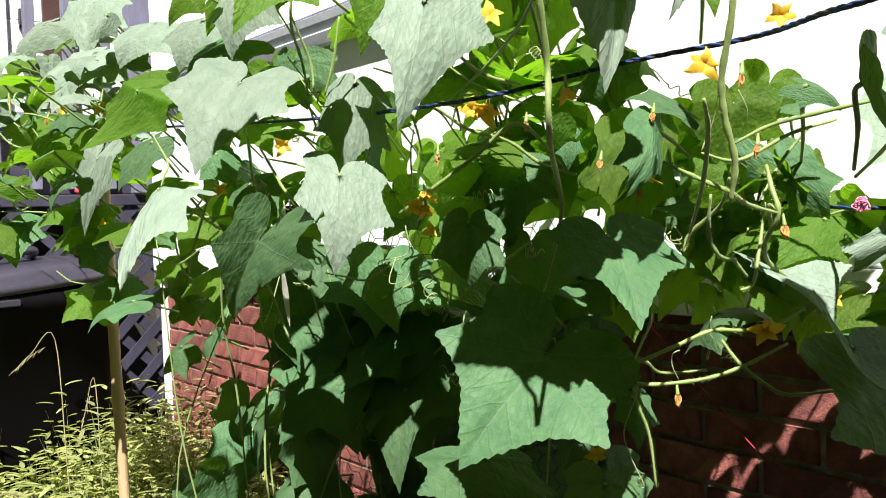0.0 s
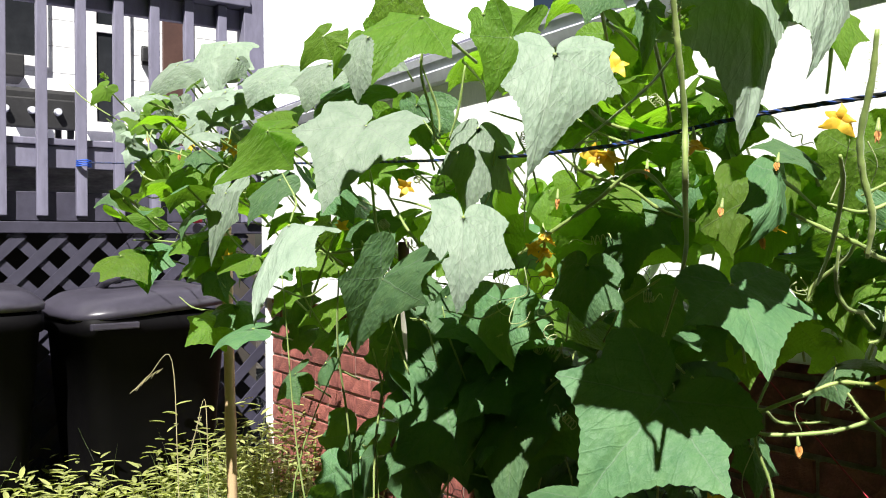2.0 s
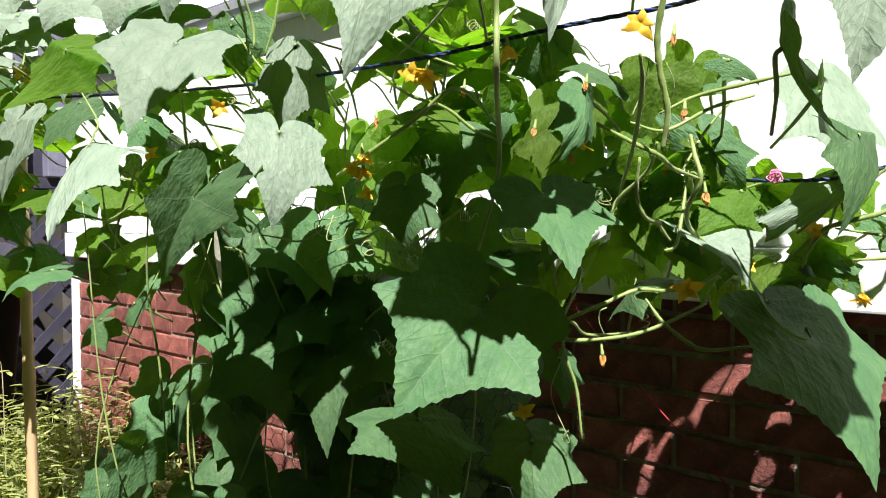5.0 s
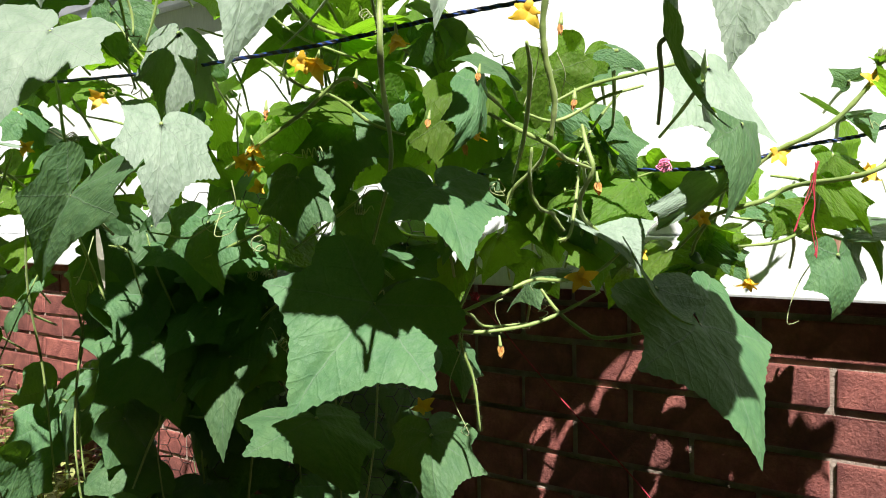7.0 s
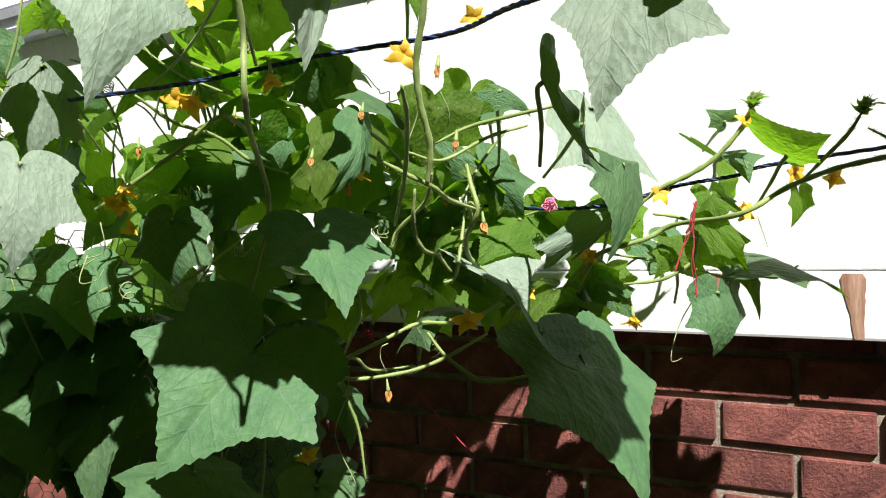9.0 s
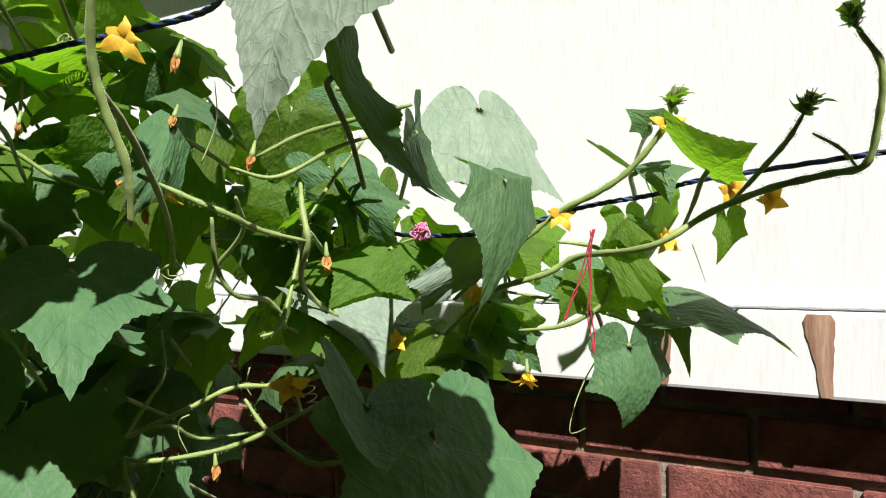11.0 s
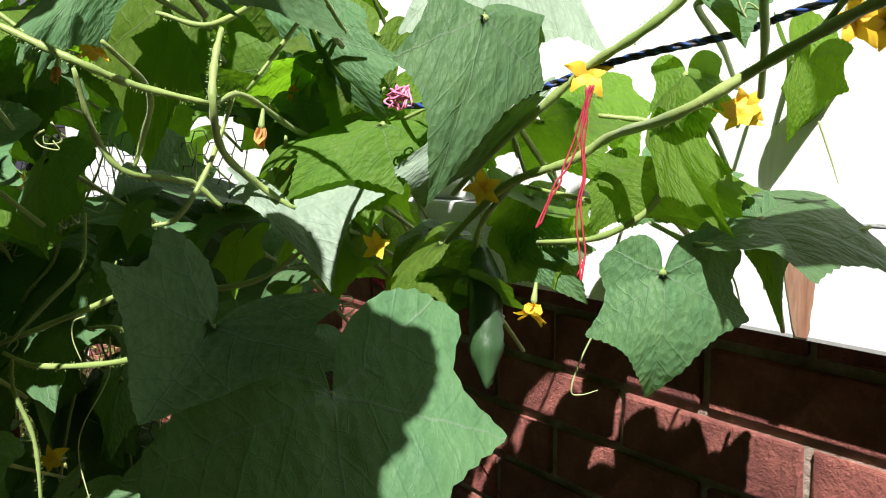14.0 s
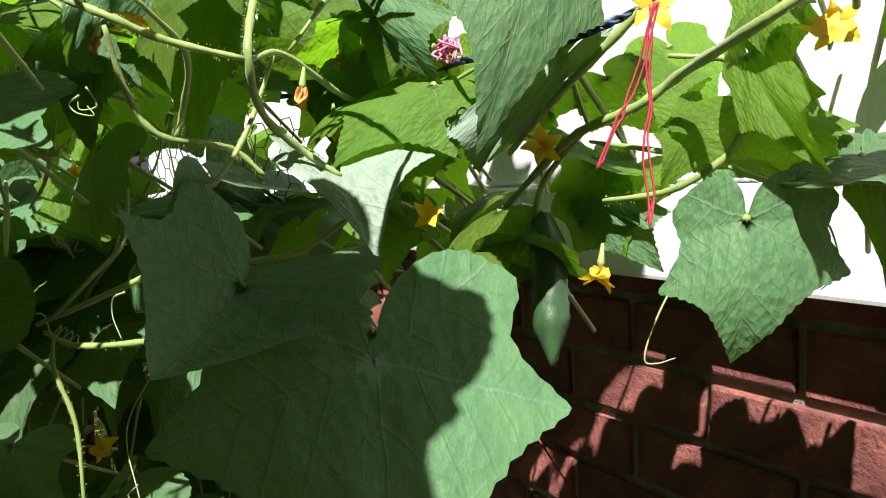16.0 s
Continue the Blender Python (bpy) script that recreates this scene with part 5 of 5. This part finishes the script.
def rope_material(name, ca, cb):
    m, nt, b = mat(name, 0.6)
    w = nt.nodes.new("ShaderNodeTexWave")
    w.inputs["Scale"].default_value = 55
    w.inputs["Distortion"].default_value = 1.5
    mp = nt.nodes.new("ShaderNodeMapping")
    mp.inputs["Rotation"].default_value = (0.6, 0.5, 0.7)
    nt.links.new(nt.nodes.new("ShaderNodeTexCoord").outputs["Object"], mp.inputs[0])
    nt.links.new(mp.outputs[0], w.inputs["Vector"])
    nt.links.new(ramp(nt, w.outputs["Fac"], [(0.62, ca), (0.75, cb)]), b.inputs["Base Color"])
    bump(nt, b, w.outputs["Fac"], 0.8, 0.001)
    return m


ROPE = rope_material("blue_black_rope", (0.008, 0.009, 0.014), (0.015, 0.05, 0.22))
THREAD = plain("red_thread", (0.30, 0.012, 0.03), (0.46, 0.03, 0.06), 0.7, 60, 300)
PINK = plain("pink_yarn", (0.75, 0.10, 0.30), (0.85, 0.45, 0.55), 0.7, 40, 250)


def rope(label, *points):
    r = thing("rope", label, "rope", "ropes")
    path = smooth_path(points, 14)
    for s in range(3):
        pts = []
        for k, p in enumerate(path):
            d = (path[min(k + 1, len(path) - 1)] - path[max(k - 1, 0)]).normalized()
            a = d.orthogonal().normalized()
            b = d.cross(a)
            q = k * 1.1 + s * 2.094
            pts.append(p + 0.0012 * (math.cos(q) * a + math.sin(q) * b))
        part("strand", tube(bmesh.new(), pts, 0.0014, 6), ROPE, r, smooth=True)


cucumber((1.105, 0.521, 1.114), (1.090, 0.494, 1.016))
rope("blue and black braided rope strung above the wall through the vine", (0.70, 3.585, 1.575), (0.735, 2.4, 1.47), (0.763, 1.392, 1.388), (0.699, 0.833, 1.348), (0.754, 0.630, 1.366), (0.767, 0.502, 1.369), (0.711, 0.413, 1.364), (0.668, 0.325, 1.366), (0.64, 0.20, 1.42), (0.60, -0.1, 1.50))
rope("dark braided rope carrying the vine beside white siding", (1.029, 0.832, 1.223), (1.111, 0.699, 1.229), (1.064, 0.552, 1.218), (1.091, 0.472, 1.220), (1.125, 0.403, 1.240), (1.150, 0.339, 1.250), (1.167, 0.305, 1.261), (1.124, 0.144, 1.272))


def thread(label, radius, material, *points):
    t = tagged(new("thread", mesh_of("thread", tube(bmesh.new(), smooth_path(points, 6), radius, 5), material, True)), label, "thread")
    return t


thread("twisted red thread knotted round the vine", 0.0006, THREAD, (1.062, 0.361, 1.219), (1.060, 0.364, 1.206), (1.057, 0.367, 1.189), (1.053, 0.371, 1.175), (1.048, 0.375, 1.167), (1.044, 0.378, 1.155), (1.039, 0.381, 1.142), (1.041, 0.380, 1.145))
thread("twisted red thread knotted round the vine", 0.0006, THREAD, (1.060, 0.362, 1.219), (1.058, 0.366, 1.204), (1.056, 0.369, 1.191), (1.051, 0.373, 1.174), (1.050, 0.374, 1.166), (1.046, 0.377, 1.158), (1.041, 0.380, 1.143))
thread("red thread hanging down with a frayed end", 0.0006, THREAD, (1.061, 0.361, 1.219), (1.059, 0.365, 1.207), (1.058, 0.366, 1.189), (1.059, 0.365, 1.171), (1.057, 0.367, 1.157), (1.056, 0.367, 1.143), (1.056, 0.364, 1.127), (1.055, 0.362, 1.113), (1.058, 0.362, 1.126))
thread("red thread hanging down with a frayed end", 0.0006, THREAD, (1.059, 0.364, 1.218), (1.060, 0.364, 1.203), (1.059, 0.365, 1.186), (1.060, 0.365, 1.169), (1.058, 0.366, 1.156), (1.058, 0.364, 1.140), (1.058, 0.362, 1.127), (1.054, 0.364, 1.115))

thread("thin red string slanting across the brick wall", 0.0011, THREAD, (1.29, 1.0, 1.02), (1.30, 0.86, 0.88), (1.33, 0.70, 0.72), (1.345, 0.60, 0.60))


def knot(at, r, material, seed, label):
    rnd = random.Random(seed)
    bm = bmesh.new()
    for _ in range(9):
        pts = [Vector(at) + Vector((rnd.uniform(-r, r), rnd.uniform(-r, r), rnd.uniform(-r, r))) for _ in range(5)]
        tube(bm, smooth_path(pts, 4), 0.0008, 5)
    return tagged(new("yarn_knot", mesh_of("yarn_knot", bm, material, True)), label, "yarn")


knot((1.042, 0.531, 1.222), 0.008, PINK, 3, "pink and white yarn tied round the vine")
knot((1.29, 1.0, 1.02), 0.008, THREAD, 4, "red yarn knot on the string")


def wire_netting():
    """Hexagonal wire mesh strung behind the vine."""
    net = thing("wire_netting", "dark hexagonal wire netting behind the vine leaves", "wire netting")
    bm = bmesh.new()
    c = 0.017
    origin, along = Vector((1.08, 0.95, 0.45)), Vector((-0.20, 0.98, 0)).normalized()

    def spot(u, v):
        p = origin + along * u + Vector((0, 0, v))
        return p + Vector((0.012 * noise.noise(p * 9), 0.006 * noise.noise(p * 7 + Vector((5, 0, 0))), 0.006 * noise.noise(p * 8)))
    h = c * math.sqrt(3)
    for i in range(26):
        for j in range(26):
            u, v = i * 1.5 * c * 1.15, (j + 0.5 * (i % 2)) * h
            pts = [spot(u + c * math.cos(k * math.pi / 3) * 1.05, v + c * math.sin(k * math.pi / 3)) for k in range(4)]
            for a, b in zip(pts, pts[1:]):
                tube(bm, [a, b], 0.0008, 3)
    part("mesh", bm, WIRE, net)


POST = plain("rust_brown_post", (0.10, 0.035, 0.025), (0.17, 0.06, 0.04), 0.8, 12, 120)
wire_netting()
post = thing("trellis_post", "rusty brown metal post among the vine leaves", "post")
part("rod", tube(bmesh.new(), [(0.905, 1.53, 0.0), (0.90, 1.53, 0.7), (0.895, 1.53, 1.25)], 0.011, 10), POST, post, smooth=True)


# ---- weeds ----
def weed_material(name, dark, light, glow):
    m = soft_green(name, dark, light, glow, 0.55, 0.4)
    nt = m.node_tree
    geo = nt.nodes.new("ShaderNodeNewGeometry")
    b = nt.nodes["Principled BSDF"]
    src = b.inputs["Base Color"].links[0].from_socket
    hsv = nt.nodes.new("ShaderNodeHueSaturation")
    mr = nt.nodes.new("ShaderNodeMapRange")
    mr.inputs["To Min"].default_value, mr.inputs["To Max"].default_value = 0.65, 1.35
    nt.links.new(geo.outputs["Random Per Island"], mr.inputs["Value"])
    nt.links.new(mr.outputs[0], hsv.inputs["Value"])
    nt.links.new(src, hsv.inputs["Color"])
    nt.links.new(hsv.outputs[0], b.inputs["Base Color"])
    return m


WEED = weed_material("weed_leaf", (0.25, 0.29, 0.085), (0.42, 0.43, 0.16), (0.42, 0.50, 0.06))
GRASS = weed_material("grass_blade", (0.05, 0.09, 0.022), (0.12, 0.17, 0.045), (0.30, 0.42, 0.06))


def blade_mesh(verts, faces, p, way, length, width, bend, rnd, segs=4):
    """One arched blade as a strip."""
    side = Vector((-way.y, way.x, 0)).normalized() if abs(way.x) + abs(way.y) > 1e-3 else Vector((1, 0, 0))
    k0 = len(verts)
    for j in range(segs + 1):
        f = j / segs
        c = p + way * (length * f) + Vector((way.x, way.y, 0)) * (bend * f * f * length) + Vector((0, 0, -bend * 0.7 * f * f * length))
        w = width * math.sin(math.pi * (0.12 + 0.86 * f)) * 0.5
        lift = Vector((0, 0, 0.15 * width))
        verts += [c - side * w + lift, c, c + side * w + lift]
    for j in range(segs):
        a = k0 + 3 * j
        faces += [(a, a + 1, a + 4, a + 3), (a + 1, a + 2, a + 5, a + 4)]


def weeds():
    rnd = random.Random(21)
    verts, faces = [], []
    for _ in range(1300):
        x, y = rnd.uniform(-0.35, 1.30), rnd.uniform(1.45, 3.25)
        if x > 0.95 and y < 1.9:
            continue
        tall = rnd.uniform(0.40, 0.58) + rnd.uniform(0.0, 0.16) * (y > 2.4 and x > 0.8)
        if y < 2.1:
            tall *= 0.92
        p = Vector((x, y, 0.0))
        lean = Vector((rnd.uniform(-0.25, 0.25), rnd.uniform(-0.25, 0.25), 1))
        a = rnd.random() * 6
        blade_mesh(verts, faces, p, lean, tall, 0.005, 0.1, rnd, 3)
        for k in range(15):
            f = 0.35 + 0.65 * k / 14
            a += 2.4
            q = p + lean * tall * f
            w = Vector((math.cos(a), math.sin(a), rnd.uniform(0.1, 0.7)))
            blade_mesh(verts, faces, q, w, rnd.uniform(0.03, 0.065) * (1.15 - 0.4 * f), rnd.uniform(0.011, 0.019), 0.3, rnd, 3)
    me = bpy.data.meshes.new("weeds")
    me.from_pydata(verts, [], faces)
    me.materials.append(WEED)
    tagged(new("weeds", me), "sunlit yellow-green weeds growing thickly over the ground", "weeds", kind="stuff")
    verts, faces = [], []
    for _ in range(1500):
        x, y = rnd.uniform(-0.4, 1.33), rnd.uniform(1.4, 3.35)
        dense = x > 0.8 or y < 1.8
        if not dense and rnd.random() < 0.6:
            continue
        a = rnd.random() * 6.28
        w = Vector((math.cos(a) * 0.3, math.sin(a) * 0.3, 1))
        blade_mesh(verts, faces, Vector((x, y, 0)), w, rnd.uniform(0.32, 0.72), rnd.uniform(0.005, 0.011), rnd.uniform(0.1, 0.6), rnd, 6)
    for _ in range(900):
        x, y = rnd.uniform(0.62, 1.30), rnd.uniform(2.0, 3.3)
        a = rnd.random() * 6.28
        w = Vector((math.cos(a) * 0.35, math.sin(a) * 0.35, 1))
        blade_mesh(verts, faces, Vector((x, y, 0)), w, rnd.uniform(0.35, 0.66), rnd.uniform(0.006, 0.013), rnd.uniform(0.2, 0.7), rnd, 6)
    me = bpy.data.meshes.new("grass")
    me.from_pydata(verts, [], faces)
    me.materials.append(GRASS)
    tagged(new("grass", me), "long green grass blades among the weeds", "grass", kind="stuff")
    # wide yard grass out to the distance
    verts, faces = [], []
    for _ in range(9000):
        r, a = 1.2 + 9 * rnd.random() ** 1.5, rnd.random() * 6.28
        x, y = r * math.cos(a), r * math.sin(a)
        if x > 0.8 and y > -2.2:
            continue
        b = rnd.random() * 6.28
        blade_mesh(verts, faces, Vector((x, y, 0)), Vector((math.cos(b) * 0.3, math.sin(b) * 0.3, 1)), rnd.uniform(0.06, 0.14), 0.008, 0.4, rnd, 2)
    me = bpy.data.meshes.new("lawn")
    me.from_pydata(verts, [], faces)
    me.materials.append(GRASS)
    tagged(new("lawn", me), "short rough lawn grass in the yard", "grass", kind="stuff")


weeds()


def grass_head(p, top, nod):
    """A dry nodding seed stalk."""
    t = thing("dry_grass_stalk", "dry pale nodding grass stalk with a seed head", "grass stalk", "dry stalks")
    a, b, c = Vector(p), Vector(top), Vector(nod)
    part("stalk", tube(bmesh.new(), smooth_path([a, a.lerp(b, 0.6), b, b.lerp(c, 0.6) + Vector((0, 0, 0.01)), c], 6), [0.0014] * 12 + [0.0009] * 20, 5), DRYSTALK, t, smooth=True)
    bm = bmesh.new()
    rnd = random.Random(3)
    for k in range(14):
        q = b.lerp(c, 0.25 + 0.055 * k) + Vector((0, 0, 0.008 * math.sin(0.22 * k)))
        d = (c - b).normalized() * 0.016 + Vector((rnd.uniform(-0.006, 0.006), rnd.uniform(-0.006, 0.006), -rnd.uniform(0.002, 0.012)))
        tube(bm, [q, q + d * 0.5, q + d], [0.0004, 0.0011, 0.0003], 4)
    part("seed_head", bm, DRYSTALK, t)


DRYSTALK = plain("dry_straw", (0.30, 0.27, 0.14), (0.45, 0.40, 0.24), 0.8, 30, 200)
grass_head((0.74, 2.45, 0.0), (0.70, 2.45, 0.93), (0.60, 2.45, 0.86))
grass_head((0.86, 2.6, 0.0), (0.84, 2.6, 0.78), (0.79, 2.6, 0.62))
grass_head((0.55, 2.3, 0.0), (0.60, 2.3, 0.55), (0.52, 2.3, 0.60))


# ---- things on the deck ----
def grill():
    g = thing("barbecue_grill", "black barbecue grill with round knobs on the deck", "grill")
    y = 4.4
    box_part("firebox", (0.40, y, 1.90), (0.82, y + 0.4, 1.99), BLACK_METAL, g, 0.02)
    box_part("control_panel", (0.40, y - 0.03, 1.80), (0.82, y - 0.002, 1.94), BLACK_METAL, g, 0.008)
    for k in range(3):
        bm = bmesh.new()
        bmesh.ops.create_cone(bm, cap_ends=True, segments=20, radius1=0.018, radius2=0.015, depth=0.03, matrix=Matrix.Translation((0.50 + 0.11 * k, y - 0.045, 1.88)) @ Matrix.Rotation(radians(90), 4, "X"))
        part("knob", bm, GUTTER, g, "grey metal knob")
    box_part("side_shelf", (0.20, y + 0.05, 1.96), (0.395, y + 0.35, 1.985), BLACK_METAL, g, 0.005)
    for x in (0.42, 0.77):
        for yy in (y + 0.02, y + 0.36):
            box_part("leg", (x, yy, 1.669), (x + 0.03, yy + 0.03, 1.899), BLACK_METAL, g, 0.003)
    return g


grill()
lamp = thing("wall_lantern", "small black wall lantern beside the window", "lantern")
box_part("bracket", (1.40, 5.56, 2.40), (1.45, 5.586, 2.52), BLACK_METAL, lamp, 0.004)
box_part("housing", (1.39, 5.50, 2.42), (1.46, 5.559, 2.50), BLACK_METAL, lamp, 0.008)

crate = tagged(new("planter_box", mesh_of("planter_box", add_box(bmesh.new(), 0.56, 5.30, 2.20, 0.70, 5.55, 2.33, 0.01), BLACK_METAL)), "small black box mounted on the white house wall", "box")


# ---- small finds along the vine and deck ----
STRIP = plain("pale_dry_leaf_strip", (0.42, 0.40, 0.32), (0.62, 0.60, 0.52), 0.85, 40, 200)
bm = bmesh.new()
verts, faces = [], []
blade_mesh(verts, faces, Vector((0.655, 1.135, 1.155)), Vector((0.05, -0.08, -1)), 0.075, 0.016, 0.1, random.Random(1), 6)
me = bpy.data.meshes.new("dry_leaf")
me.from_pydata(verts, [], faces)
me.materials.append(STRIP)
dry = new("dry_leaf", me)
dry.parent = PLANTS[1]
tagged(dry, "shrivelled pale dry leaf")
RED_CLOTH = plain("red_cloth", (0.45, 0.02, 0.05), (0.6, 0.05, 0.10), 0.8, 30, 200)
bm = bmesh.new()
bmesh.ops.create_icosphere(bm, subdivisions=2, radius=0.022)
for v in bm.verts:
    v.co = Vector((v.co.x * 1.3, v.co.y * 0.6, v.co.z * 0.7)) + Vector((1.12, 3.582, 1.36)) + 0.006 * Vector((noise.noise(v.co * 60), noise.noise(v.co * 70), noise.noise(v.co * 80)))
tagged(new("cloth_scrap", mesh_of("cloth_scrap", bm, RED_CLOTH, True)), "small red cloth scrap caught on the deck lattice", "cloth")
BLUE_CORD = plain("blue_cord", (0.01, 0.05, 0.35), (0.03, 0.12, 0.55), 0.6, 60, 300)
bm = bmesh.new()
for k in range(4):
    z = 1.562 + 0.007 * k
    ring = [(0.69 + 0.027 * math.cos(q), 3.60 + 0.027 * math.sin(q), z + 0.002 * math.sin(3 * q)) for q in (2 * math.pi * i / 14 for i in range(15))]
    tube(bm, ring, 0.0028, 5)
tagged(new("rope_tie", mesh_of("rope_tie", bm, BLUE_CORD, True)), "blue cord wound round a deck baluster", "rope")


lay_bricks()
